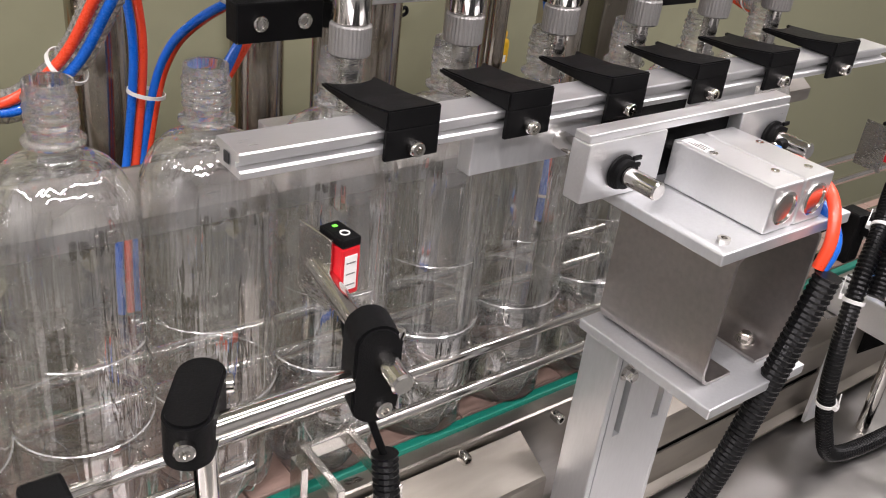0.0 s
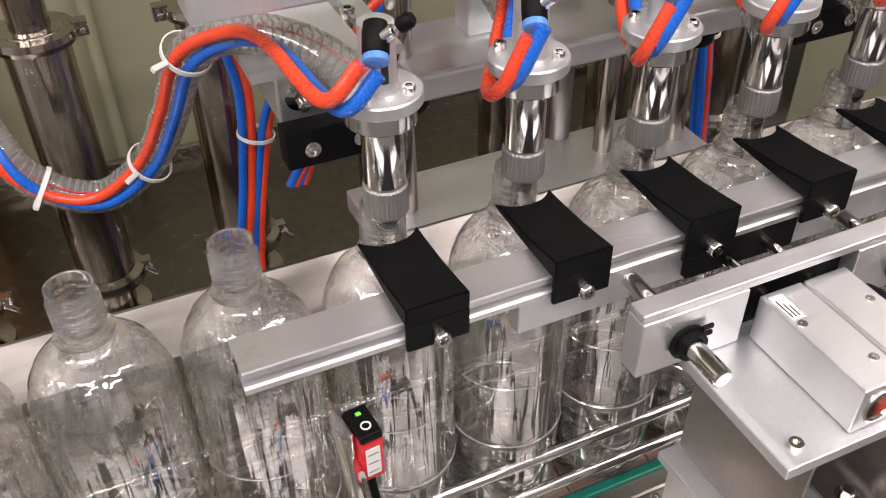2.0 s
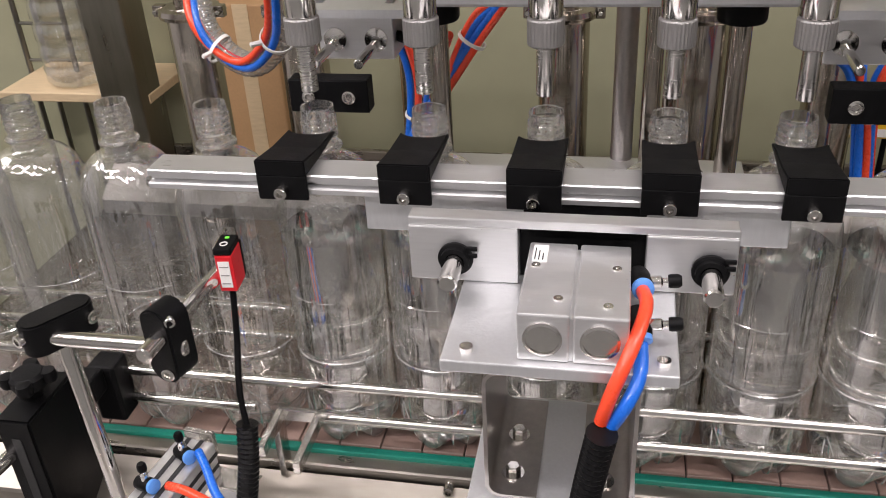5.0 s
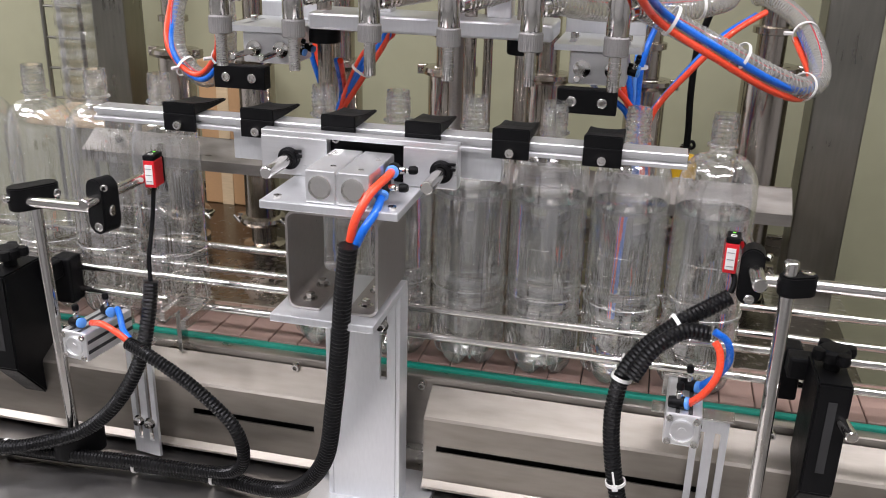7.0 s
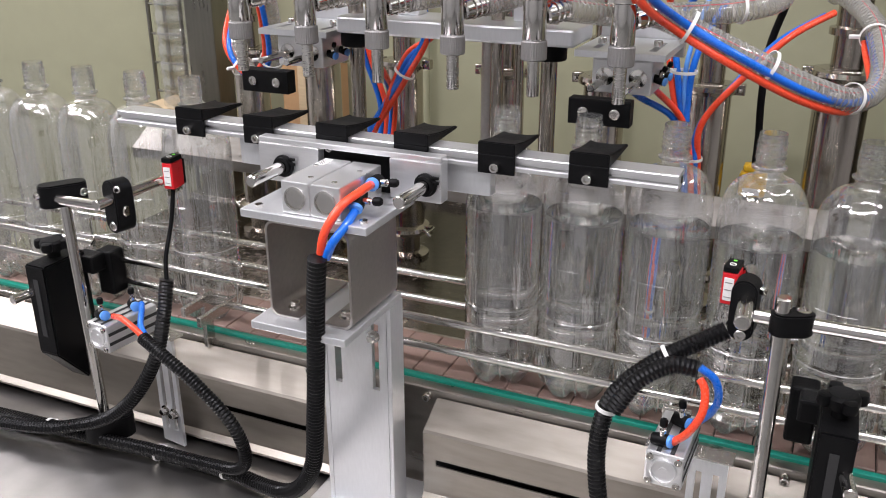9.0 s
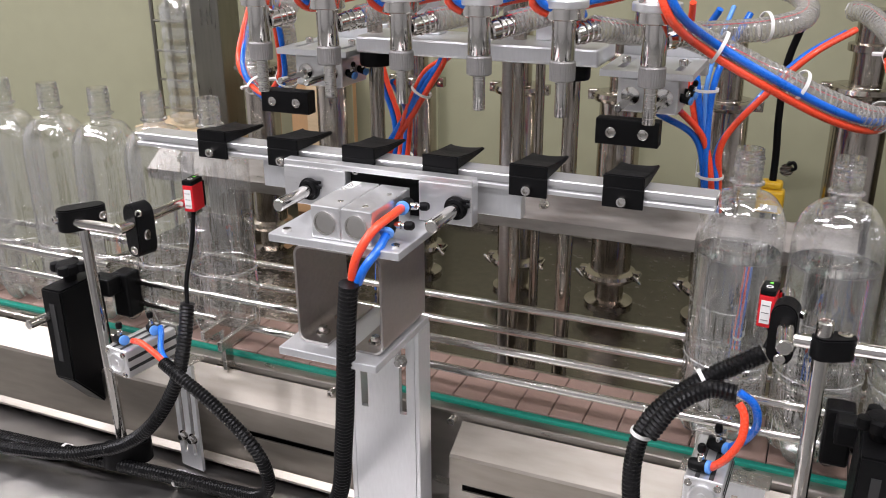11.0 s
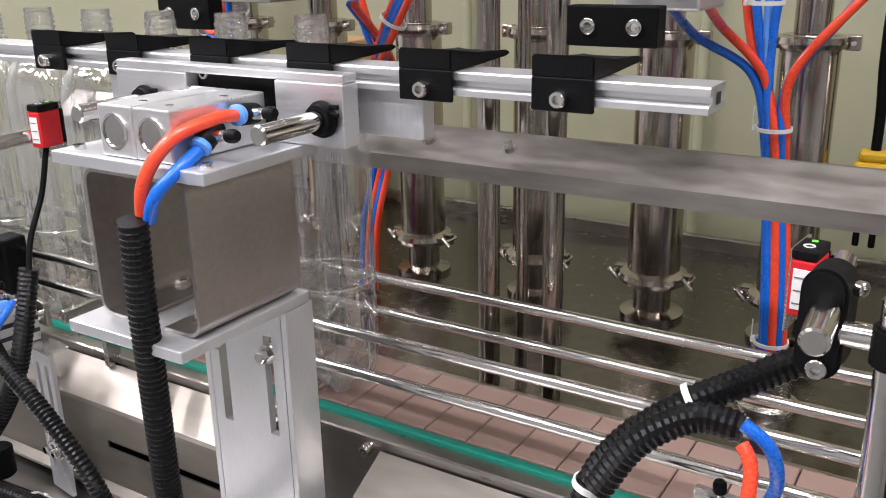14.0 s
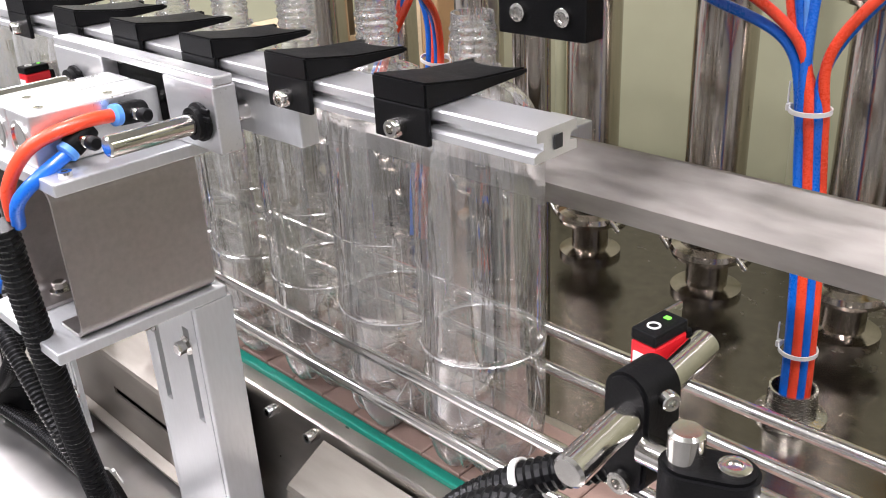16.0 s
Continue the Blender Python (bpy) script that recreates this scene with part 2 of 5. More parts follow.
def add_lathe(bm, profile, seg=32, m=None):
    rings = []
    for r, z in profile:
        if r <= 1e-6:
            rings.append([bm.verts.new((0, 0, z))])
        else:
            rings.append([bm.verts.new((r * math.cos(2 * math.pi * i / seg), r * math.sin(2 * math.pi * i / seg), z)) for i in range(seg)])
    for lo, hi in zip(rings, rings[1:]):
        for i in range(seg):
            j = (i + 1) % seg
            if len(lo) == 1 and len(hi) == 1:
                continue
            if len(lo) == 1:
                bm.faces.new((lo[0], hi[j], hi[i]))
            elif len(hi) == 1:
                bm.faces.new((lo[i], lo[j], hi[0]))
            else:
                bm.faces.new((lo[i], lo[j], hi[j], hi[i]))
    if m is not None:
        bmesh.ops.transform(bm, matrix=m, verts=[v for ring in rings for v in ring])
    return [v for ring in rings for v in ring]


def lathe(profile, seg=32, m=None):
    bm = bmesh.new()
    add_lathe(bm, profile, seg, m)
    return bm


def spline(points, step=0.004):
    """Evenly spaced points on a smooth line through the given ones."""
    pts = [Vector(p) for p in points]
    pts = [2 * pts[0] - pts[1], *pts, 2 * pts[-1] - pts[-2]]
    fine = []
    for p0, p1, p2, p3 in zip(pts, pts[1:], pts[2:], pts[3:]):
        count = max(4, int((p2 - p1).length / step * 2))
        for i in range(count):
            t = i / count
            fine.append(0.5 * (2 * p1 + (p2 - p0) * t + (2 * p0 - 5 * p1 + 4 * p2 - p3) * t * t + (3 * p1 - p0 - 3 * p2 + p3) * t ** 3))
    fine.append(pts[-2])
    out, left = [fine[0]], step
    for a, b in zip(fine, fine[1:]):
        d = (b - a).length
        while d > left:
            a = a + (b - a) * (left / d)
            out.append(a.copy())
            d, left = (b - a).length, step
        left -= d
    return out


def sweep(points, radius, seg=12, step=0.006, ridge=0.0, cap=True, off=None):
    """A tube along a smooth line; ridge: depth of its rings, one at every second step; off(i, n): sideways shift."""
    line = spline(points, step)
    bm = bmesh.new()
    up, rings = Vector((0.123, 0.456, 0.88)).normalized(), []
    for i, p in enumerate(line):
        way = (line[min(i + 1, len(line) - 1)] - line[max(i - 1, 0)]).normalized()
        side = (up - way * up.dot(way)).normalized()
        up = side
        other = way.cross(side)
        r = radius - (ridge if ridge and (i // 1) % 2 else 0.0)
        rings.append([bm.verts.new(p + r * (math.cos(2 * math.pi * k / seg) * side + math.sin(2 * math.pi * k / seg) * other)) for k in range(seg)])
    for lo, hi in zip(rings, rings[1:]):
        for k in range(seg):
            j = (k + 1) % seg
            bm.faces.new((lo[k], lo[j], hi[j], hi[k]))
    if cap:
        bm.faces.new(rings[0][::-1])
        bm.faces.new(rings[-1])
    return bm


def plate_with_slots(width, height, depth, slots, bevel=0.0):
    """An upright plate, its corner at the origin, x wide and z high, y deep, with rounded slots (x, z0, z1, half width) cut through it."""
    xs = sorted({0.0, width, *(x - w for x, _, _, w in slots), *(x + w for x, _, _, w in slots)})
    zs = sorted({0.0, height, *(z for _, z, _, _ in slots), *(z for _, _, z, _ in slots)})
    bm = bmesh.new()
    grid = {}

    def at(x, y, z):
        key = (round(x, 6), round(y, 6), round(z, 6))
        if key not in grid:
            grid[key] = bm.verts.new(key)
        return grid[key]

    def solid(x, z):
        return not any(abs(x - sx) < w and z0 < z < z1 for sx, z0, z1, w in slots)

    cells = {(i, k) for i in range(len(xs) - 1) for k in range(len(zs) - 1) if solid((xs[i] + xs[i + 1]) / 2, (zs[k] + zs[k + 1]) / 2)}
    for i, k in cells:
        x0, x1, z0, z1 = xs[i], xs[i + 1], zs[k], zs[k + 1]
        bm.faces.new((at(x0, 0, z0), at(x1, 0, z0), at(x1, 0, z1), at(x0, 0, z1)))
        bm.faces.new((at(x0, depth, z1), at(x1, depth, z1), at(x1, depth, z0), at(x0, depth, z0)))
        for di, dk, a, b in ((-1, 0, (x0, z1), (x0, z0)), (1, 0, (x1, z0), (x1, z1)), (0, -1, (x0, z0), (x1, z0)), (0, 1, (x1, z1), (x0, z1))):
            if (i + di, k + dk) not in cells:
                bm.faces.new((at(a[0], depth, a[1]), at(b[0], depth, b[1]), at(b[0], 0, b[1]), at(a[0], 0, a[1])))
    return bm


def moved(bm, m):
    bmesh.ops.transform(bm, matrix=m, verts=bm.verts[:])
    return bm


def cap_screw(parent, at, way, r=0.0045, length=0.006, name="screw"):
    """A socket-head screw whose head stands at `at` and faces along `way`."""
    m = Matrix.Translation(at) @ Vector(way).normalized().to_track_quat("Z", "Y").to_matrix().to_4x4()
    bm = lathe([(0, 0), (r, 0), (r, length * 0.85), (r * 0.86, length), (r * 0.52, length), (r * 0.5, length * 0.45), (0, length * 0.4)], 14, m)
    return smooth(part(name, bm, POLISHED, parent), 35)


def hex_bolt(parent, at, way, r=0.005, length=0.004, washer=True):
    m = Matrix.Translation(at) @ Vector(way).normalized().to_track_quat("Z", "Y").to_matrix().to_4x4()
    bm = bmesh.new()
    if washer:
        add_lathe(bm, [(0, 0), (r * 1.5, 0), (r * 1.5, 0.001), (0, 0.001)], 16, m)
    add_lathe(bm, [(0, 0.001), (r, 0.001), (r, length), (r * 0.8, length + 0.0008), (0, length + 0.0008)], 6, m)
    return part("bolt", bm, POLISHED, parent)

# ---- measures of the line ----
ZB, YB, YN = -0.047, -0.045, -0.054          # belt top; middle of the bottles
PITCH, R_BOTTLE, H_BOTTLE = 0.0872, 0.0422, 0.312
SPEED = 0.105                   # belt, metres a second
DECK, TABLE = -0.115, -0.184


def wall_box(name, lo, hi, material, label, category):
    ob = part(name, box(lo, hi, 0.0), material)
    return tagged(ob, label, category, kind="structure")


# ---- room ----
wall_box("floor", (-3, -3, -1.05), (3, 1.2, -1.0), FLOORMAT, "grey painted workshop floor", "floor")
wall_box("ceiling", (-3, -3, CEIL), (3, 1.2, CEIL + 0.05), CEILMAT, "white painted workshop ceiling", "ceiling")
wall_box("wall_back", (-3, 0.95, -1.0), (3, 1.05, CEIL), WALLMAT, "olive cream painted wall behind the machine", "wall")
# Front and side walls are out of view, added to bounce neutral light.
wall_box("wall_front", (-3, -3.05, -1.0), (3, -2.95, CEIL), ROOMMAT, "unseen workshop wall, added to bounce neutral light", "wall")
wall_box("wall_left", (-3.05, -2.95, -1.0), (-2.95, 0.95, CEIL), ROOMMAT, "unseen workshop wall, added to bounce neutral light", "wall")
wall_box("wall_right", (2.95, -2.95, -1.0), (3.05, 0.95, CEIL), ROOMMAT, "unseen workshop wall, added to bounce neutral light", "wall")

nt = LAMP_GLOW.node_tree
nt.nodes["Principled BSDF"].inputs["Base Color"].default_value = (0.8, 0.8, 0.8, 1)
nt.nodes["Principled BSDF"].inputs["Emission Color"].default_value = (1, 0.97, 0.93, 1)
nt.nodes["Principled BSDF"].inputs["Emission Strength"].default_value = 3.0
for lx, ly, sx, sy in LAMPS:
    fixture = thing("ceiling_light", "white ceiling fitting with a lit tube", "light", "ceiling lights", at=(lx, ly, CEIL))
    part("housing", box((-sx / 2 - 0.03, -sy / 2 - 0.03, -0.06), (sx / 2 + 0.03, sy / 2 + 0.03, 0), 0.004), WHITE, fixture)
    part("diffuser", box((-sx / 2, -sy / 2, -0.08), (sx / 2, sy / 2, -0.06), 0.004), LAMP_GLOW, fixture)

# ---- machine body ----
deck = thing("machine_deck", "wet stainless steel deck under the filling columns", "machine deck")
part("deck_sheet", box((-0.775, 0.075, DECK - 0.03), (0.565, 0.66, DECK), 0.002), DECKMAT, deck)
part("rear_lip", box((-0.775, 0.66, DECK - 0.03), (0.565, 0.672, DECK + 0.02), 0.002), SHEET, deck)
part("base_cabinet", box((-0.775, -0.075, -1.0), (0.565, 0.64, DECK - 0.034), 0.002), SHEET, deck)

table = thing("machine_table", "stainless steel work table in front of the conveyor", "machine table")
part("table_sheet", box((-1.6, -0.46, TABLE - 0.03), (1.6, -0.08, TABLE), 0.004), TABLEMAT, table)
part("front_lip", box((-1.6, -0.49, TABLE - 0.1), (1.6, -0.462, TABLE + 0.004), 0.006), SHEET, table)
part("table_cabinet", box((-1.6, -0.44, -1.0), (1.6, -0.08, TABLE - 0.034), 0.004), SHEET, table)


def extrude_profile(points, x0, x1):
    """A closed outline in y and z, drawn out along x."""
    bm = bmesh.new()
    a = [bm.verts.new((x0, y, z)) for y, z in points]
    b = [bm.verts.new((x1, y, z)) for y, z in points]
    n = len(points)
    for i in range(n):
        j = (i + 1) % n
        bm.faces.new((a[i], b[i], b[j], a[j]))
    bm.faces.new(a)
    bm.faces.new(b[::-1])
    bmesh.ops.recalc_face_normals(bm, faces=bm.faces[:])
    return bm


conveyor = thing("conveyor", "stainless steel slat conveyor with green wear strips", "conveyor")
part("frame", extrude_profile([(-0.0868, ZB - 0.0055), (-0.0985, ZB - 0.0065), (-0.1005, ZB - 0.0075), (-0.1010, ZB - 0.0100), (-0.101, -0.2), (-0.0868, -0.2)], -2.55, 2.9), SHEET, conveyor)
part("frame", box((-2.55, 0.022, -0.2), (2.9, 0.032, ZB - 0.012), 0.001), SHEET, conveyor)
part("wear_strip", box((-2.55, -0.0864, ZB - 0.008), (2.9, -0.0778, ZB - 0.0015), 0.0012), GREEN, conveyor)
part("rear_strip", box((-2.55, 0.0115, ZB - 0.010), (2.9, 0.0215, ZB - 0.003), 0.002), SHEET, conveyor)
# Bed in the same near-black, so the gaps round the belt stay dark.
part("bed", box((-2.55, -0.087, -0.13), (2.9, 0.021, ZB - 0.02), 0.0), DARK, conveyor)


def guard(x0, x1, slot0, slot1):
    """Folded cover before the frame: a sloped top and an upright face with a long slot."""
    g = thing("conveyor_guard", "folded stainless steel guard with a long dark slot", "guard", "guards of the conveyor")
    part("ledge", extrude_profile([(-0.103, -0.062), (-0.140, -0.082), (-0.142, -0.085), (-0.1395, -0.085), (-0.103, -0.065)], x0, x1), GUARD, g)
    bm = plate_with_slots(x1 - x0, 0.078, 0.002, [((slot0 + slot1) / 2 - x0, 0.038, 0.046, (slot1 - slot0) / 2)])
    part("face", moved(bm, Matrix.Translation((x0, -0.142, -0.163))), GUARD, g)
    # Added near-black sheet that stands in for the shade behind the slot.
    part("painted_shadow_plate", box((x0, -0.12, -0.163), (x1, -0.118, -0.088), 0.0), DARK, g)
    part("foot", extrude_profile([(-0.142, -0.163), (-0.150, -0.168), (-0.150, -0.171), (-0.12, -0.171), (-0.12, -0.166)], x0, x1), GUARD, g)
    return g


guard(0.047, 0.80, 0.062, 0.36)
guard(-1.2, -0.058, -0.24, -0.085)
for gx in (0.0355, -0.017, -0.12, 0.42, 0.66):
    holder = thing("frame_bolt", "stainless steel socket screw in the conveyor frame", "bolt", "bolts of the frame", at=(gx, -0.101, -0.062))
    cap_screw(holder, (0, 0, 0), (0, -1, 0), 0.005, 0.010)

# ---- bottle guide rods ----


def guide_rod(x0, x1, y, z, label):
    ob = smooth(part("guide_rod", rod((x0, y, z), (x1, y, z), 0.0048, 20), POLISHED))
    return tagged(ob, label, "guide rod", "bottle guide rods")


guide_rod(-1.5, 1.5, 0.019, 0.029, "polished steel rod behind the bottles, upper one")
guide_rod(-1.5, 1.5, 0.019, -0.004, "polished steel rod behind the bottles, lower one")
guide_rod(-0.43, 0.445, -0.084, 0.025, "polished steel rod before the bottles, upper one")
guide_rod(-1.5, -0.46, -0.084, 0.040, "polished steel rod at the inlet")
guide_rod(-1.5, -0.46, -0.084, 0.006, "polished steel rod at the inlet")
guide_rod(-0.43, -0.295, -0.084, -0.006, "short polished steel rod before the bottles")
guide_rod(-0.266, 0.445, -0.090, -0.006, "polished steel rod before the bottles, lower one")
guide_rod(0.47, 1.5, -0.084, 0.024, "polished steel rod at the outlet")
guide_rod(0.47, 1.5, -0.084, -0.008, "polished steel rod at the outlet")

# ---- folded guide plate behind the bottles ----
guide_plate = thing("guide_plate", "long folded stainless steel guide plate behind the bottles", "guide plate")
part("folded_sheet", extrude_profile([(0.0035, 0.1355), (0.0035, 0.1490), (0.0360, 0.1700), (0.0380, 0.1705), (0.0395, 0.1690), (0.0372, 0.1680), (0.0058, 0.1478), (0.0058, 0.1355)], -0.455, 0.421), PLATE, guide_plate)
for nx in (-0.41, -0.11, 0.02, 0.095):
    hex_bolt(guide_plate, (nx, 0.0210, 0.1606), (0, -0.54, 0.84), 0.004, 0.007)
lower_beam = thing("lower_beam", "milled aluminium cross beam under the guide plate", "beam")
part("beam", box((-0.185, 0.0400, 0.130), (0.122, 0.135, 0.1480), 0.0015), ALUPLATE, lower_beam)
for bx in (-0.172, 0.110):
    hex_bolt(lower_beam, (bx, 0.0400, 0.139), (0, -1, 0), 0.004, 0.004)

# ---- clamp rail that closes on the necks ----
XC = [-0.220 + 0.0878 * i for i in range(6)]
rail = thing("clamp_rail", "aluminium rail with six black neck clamps", "clamp rail")
RAIL_BACK = -0.147
OUT = [(-0.0050, 0.2312), (-0.0050, 0.2345), (-0.0035, 0.2355), (0.0010, 0.2362), (0.0010, 0.2395), (-0.0035, 0.2402), (-0.0035, 0.2440), (-0.0028, 0.2450), (0.0233, 0.2450), (0.0240, 0.2440), (0.0240, 0.2402), (0.0195, 0.2395), (0.0195, 0.2362), (0.0240, 0.2355), (0.0240, 0.2312)]
part("rail_profile", extrude_profile(OUT, -0.3235, 0.2975), ALU, rail)
# Near-black chips paint the shade of the slot on both rail ends.
part("end_slot_shade", box((0.2978, 0.0075, 0.2350), (0.2984, 0.0130, 0.2412), 0.0), DARK, rail)
part("end_slot_shade", box((-0.3244, 0.0075, 0.2350), (-0.3238, 0.0130, 0.2412), 0.0), DARK, rail)


def clamp_mesh():
    """Block before the rail with a long finger over it that thins towards a hollow for the neck."""
    bm = bmesh.new()
    w, front, tip, top = 0.0183, -0.0085, 0.0640, 0.2580
    stations = [(front, 0.2455, top), (0.0030, 0.2455, 0.2562), (0.0255, 0.2456, 0.2530), (tip - 0.012, 0.2468, 0.2514), (tip, 0.2473, 0.2510)]
    steps = 12
    rows_lo, rows_hi = [], []
    for k, (y, z, crest) in enumerate(stations):
        lo, hi = [], []
        for i in range(steps + 1):
            x = -w + 2 * w * i / steps
            hollow = 0.0095 * max(0.0, 1 - (x / (w - 0.0015)) ** 2) ** 0.5 if abs(x) < w - 0.0015 else 0.0
            yy = y - (hollow if k == 4 else 0.0)
            lo.append(bm.verts.new((x, yy, z)))
            hi.append(bm.verts.new((x, yy, crest)))
        rows_lo.append(lo)
        rows_hi.append(hi)
    for k in range(len(stations) - 1):
        for i in range(steps):
            bm.faces.new((rows_hi[k][i], rows_hi[k][i + 1], rows_hi[k + 1][i + 1], rows_hi[k + 1][i]))
            bm.faces.new((rows_lo[k][i], rows_lo[k + 1][i], rows_lo[k + 1][i + 1], rows_lo[k][i + 1]))
        bm.faces.new((rows_lo[k][0], rows_hi[k][0], rows_hi[k + 1][0], rows_lo[k + 1][0]))
        bm.faces.new((rows_lo[k][-1], rows_lo[k + 1][-1], rows_hi[k + 1][-1], rows_hi[k][-1]))
    for i in range(steps):
        bm.faces.new((rows_lo[0][i], rows_lo[0][i + 1], rows_hi[0][i + 1], rows_hi[0][i]))
        bm.faces.new((rows_lo[-1][i], rows_hi[-1][i], rows_hi[-1][i + 1], rows_lo[-1][i + 1]))
    bmesh.ops.recalc_face_normals(bm, faces=bm.faces[:])
    rim = [e for e in bm.edges if len(e.link_faces) == 2 and e.calc_face_angle() > 1.0]
    bmesh.ops.bevel(bm, geom=rim, offset=0.0010, segments=2, affect="EDGES")
    add_box(bm, (-w, front, 0.2275), (w, -0.0053, 0.2462), 0.0009)
    return bm


first = None
for cx in XC:
    if first is None:
        c = first = part("clamp", clamp_mesh(), BLACK, rail, "black plastic neck clamp")
    else:
        c = new("clamp", first.data)
        c.parent = rail
        c["label"] = "black plastic neck clamp"
    c.location = (cx, 0, 0)
    cap_screw(c, (0, -0.0085, 0.2350), (0, -1, 0), 0.0048, 0.007)
part("carrier_plate", box((-0.165, 0.0035, 0.2005), (0.122, 0.0165, 0.2310), 0.001), ALUPLATE, rail)
for gx in (-0.090, 0.068):
    smooth(part("slide_rod", rod((gx, -0.085, 0.2145), (gx, 0.013, 0.2145), 0.0062, 18), POLISHED, rail))
part("drive_plate", box((-0.052, -0.002, 0.205), (0.030, 0.012, 0.231), 0.001), BLACK, rail)
for gx in (-0.028, 0.006):
    smooth(part("piston_rod", rod((gx, -0.05, 0.217), (gx, 0.0, 0.217), 0.004, 14), POLISHED, rail))
rail.location = (0, RAIL_BACK, 0)

# ---- support of the rail ----
support = thing("rail_support", "aluminium stand with a steel box and a twin air cylinder", "machine stand")
bm = plate_with_slots(0.0715, 0.0798 - TABLE, 0.006, [(0.013, 0.165, 0.243, 0.004), (0.058, 0.165, 0.243, 0.004)])
part("post_plate", moved(bm, Matrix.Translation((-0.047, -0.180, TABLE))), ALUPLATE, support)
part("post_flange", box((0.0247, -0.180, TABLE), (0.0297, -0.151, 0.0796), 0.001), ALUPLATE, support)
part("post_flange", box((-0.0535, -0.180, TABLE), (-0.0475, -0.146, 0.0798), 0.001), ALUPLATE, support)
part("post_foot", box((-0.075, -0.200, TABLE), (0.060, -0.110, TABLE + 0.008), 0.001), ALUPLATE, support)
for bx in (0.010, -0.040):
    hex_bolt(support, (bx, -0.180, 0.045), (0, -1, 0), 0.0048, 0.008)
part("base_plate", box((-0.074, -0.272, 0.0800), (0.030, -0.154, 0.0880), 0.001), ALUPLATE, support)


def c_box():
    """Sheet bent to a box that is open to the front and back: two sides with feet and a roof, rounded bends."""
    bm = bmesh.new()
    path = []
    x0, x1, z0, z1, r = -0.0625, 0.0285, 0.0884, 0.1875, 0.010
    path.append((x0 + 0.032, z0))
    for k in range(5):
        a = math.pi * 1.5 - k * math.pi / 8
        path.append((x0 + r + r * math.cos(a), z0 + r + r * math.sin(a)))
    for k in range(5):
        a = math.pi - k * math.pi / 8
        path.append((x0 + r + r * math.cos(a), z1 - r + r * math.sin(a)))
    for k in range(5):
        a = math.pi / 2 - k * math.pi / 8
        path.append((x1 - r + r * math.cos(a), z1 - r + r * math.sin(a)))
    for k in range(5):
        a = -k * math.pi / 8
        path.append((x1 - r + r * math.cos(a), z0 + r + r * math.sin(a)))
    path.append((x1 - 0.032, z0))
    y0, y1, th = -0.2535, -0.160, 0.0024
    inner = []
    for i, (x, z) in enumerate(path):
        p, q = path[max(i - 1, 0)], path[min(i + 1, len(path) - 1)]
        way = Vector((q[0] - p[0], q[1] - p[1])).normalized()
        inner.append((x + way.y * th, z - way.x * th))
    rows = [[bm.verts.new((x, y, z)) for x, z in line] for y in (y0, y1) for line in (path, inner)]
    a, ai, b, bi = rows
    for i in range(len(path) - 1):
        bm.faces.new((a[i], a[i + 1], b[i + 1], b[i]))
        bm.faces.new((ai[i + 1], ai[i], bi[i], bi[i + 1]))
        bm.faces.new((a[i + 1], a[i], ai[i], ai[i + 1]))
        bm.faces.new((b[i], b[i + 1], bi[i + 1], bi[i]))
    for i in (0, len(path) - 1):
        bm.faces.new((a[i], b[i], bi[i], ai[i]))
    bmesh.ops.recalc_face_normals(bm, faces=bm.faces[:])
    return bm


smooth(part("steel_box", c_box(), BOXSTEEL, support, "bent sheet steel box, dull brushed"), 50)
for bx, by in ((-0.047, -0.226), (-0.047, -0.190), (0.010, -0.226), (0.010, -0.190)):
    hex_bolt(support, (bx, by - 0.008, 0.0910), (0, 0, 1), 0.0048, 0.006)
part("top_plate", box((-0.086, -0.2575, 0.1882), (0.0485, -0.158, 0.1962), 0.001), ALUPLATE, support)
cyl = part("cylinder_body", box((-0.042, -0.252, 0.1966), (-0.0125, -0.172, 0.2282), 0.0012), ALU, support, "silver twin-rod air cylinder")
part("cylinder_body", box((-0.0105, -0.252, 0.1966), (0.020, -0.172, 0.2282), 0.0012), ALU, support)
part("cylinder_web", box((-0.013, -0.250, 0.1966), (-0.010, -0.174, 0.2252), 0.0), ALU, support)
for bx in (-0.0275, 0.0045):
    smooth(part("end_cap", lathe([(0, 0), (0.0112, 0), (0.0112, 0.0012), (0.0095, 0.0016), (0.0095, 0.0006), (0, 0.0006)], 28, pose(bx, -0.252, 0.2122, 90)), POLISHED, cyl))
for bx, by in ((-0.036, -0.2), (0.012, -0.2), (-0.02, -0.235), (0.008, -0.24)):
    smooth(part("cover_screw", lathe([(0, 0), (0.0028, 0), (0.0028, 0.0008), (0.0014, 0.0008), (0.0012, 0.0002), (0, 0.0002)], 14, pose(bx, by, 0.2282)), POLISHED, cyl))
part("type_label", box((-0.039, -0.196, 0.2283), (-0.030, -0.176, 0.2286), 0.0), WHITE, cyl, "small white type label")
for k in range(3):
    part("label_line", box((-0.0378 + 0.0024 * k, -0.194, 0.2286), (-0.0371 + 0.0024 * k, -0.180 - 0.003 * k, 0.2288), 0.0), DARK, cyl)
for bx, by in ((-0.072, -0.246), (0.040, -0.246)):
    smooth(part("plate_screw", lathe([(0, 0), (0.004, 0), (0.004, 0.003), (0.002, 0.003), (0.002, 0.001), (0, 0.001)], 14, pose(bx, by, 0.1962)), POLISHED, support))
bridge = part("bridge", box((-0.1205, -0.1715, 0.2362), (0.0835, -0.1580, 0.2420), 0.001), ALU, support, "milled aluminium bridge with two bushings")
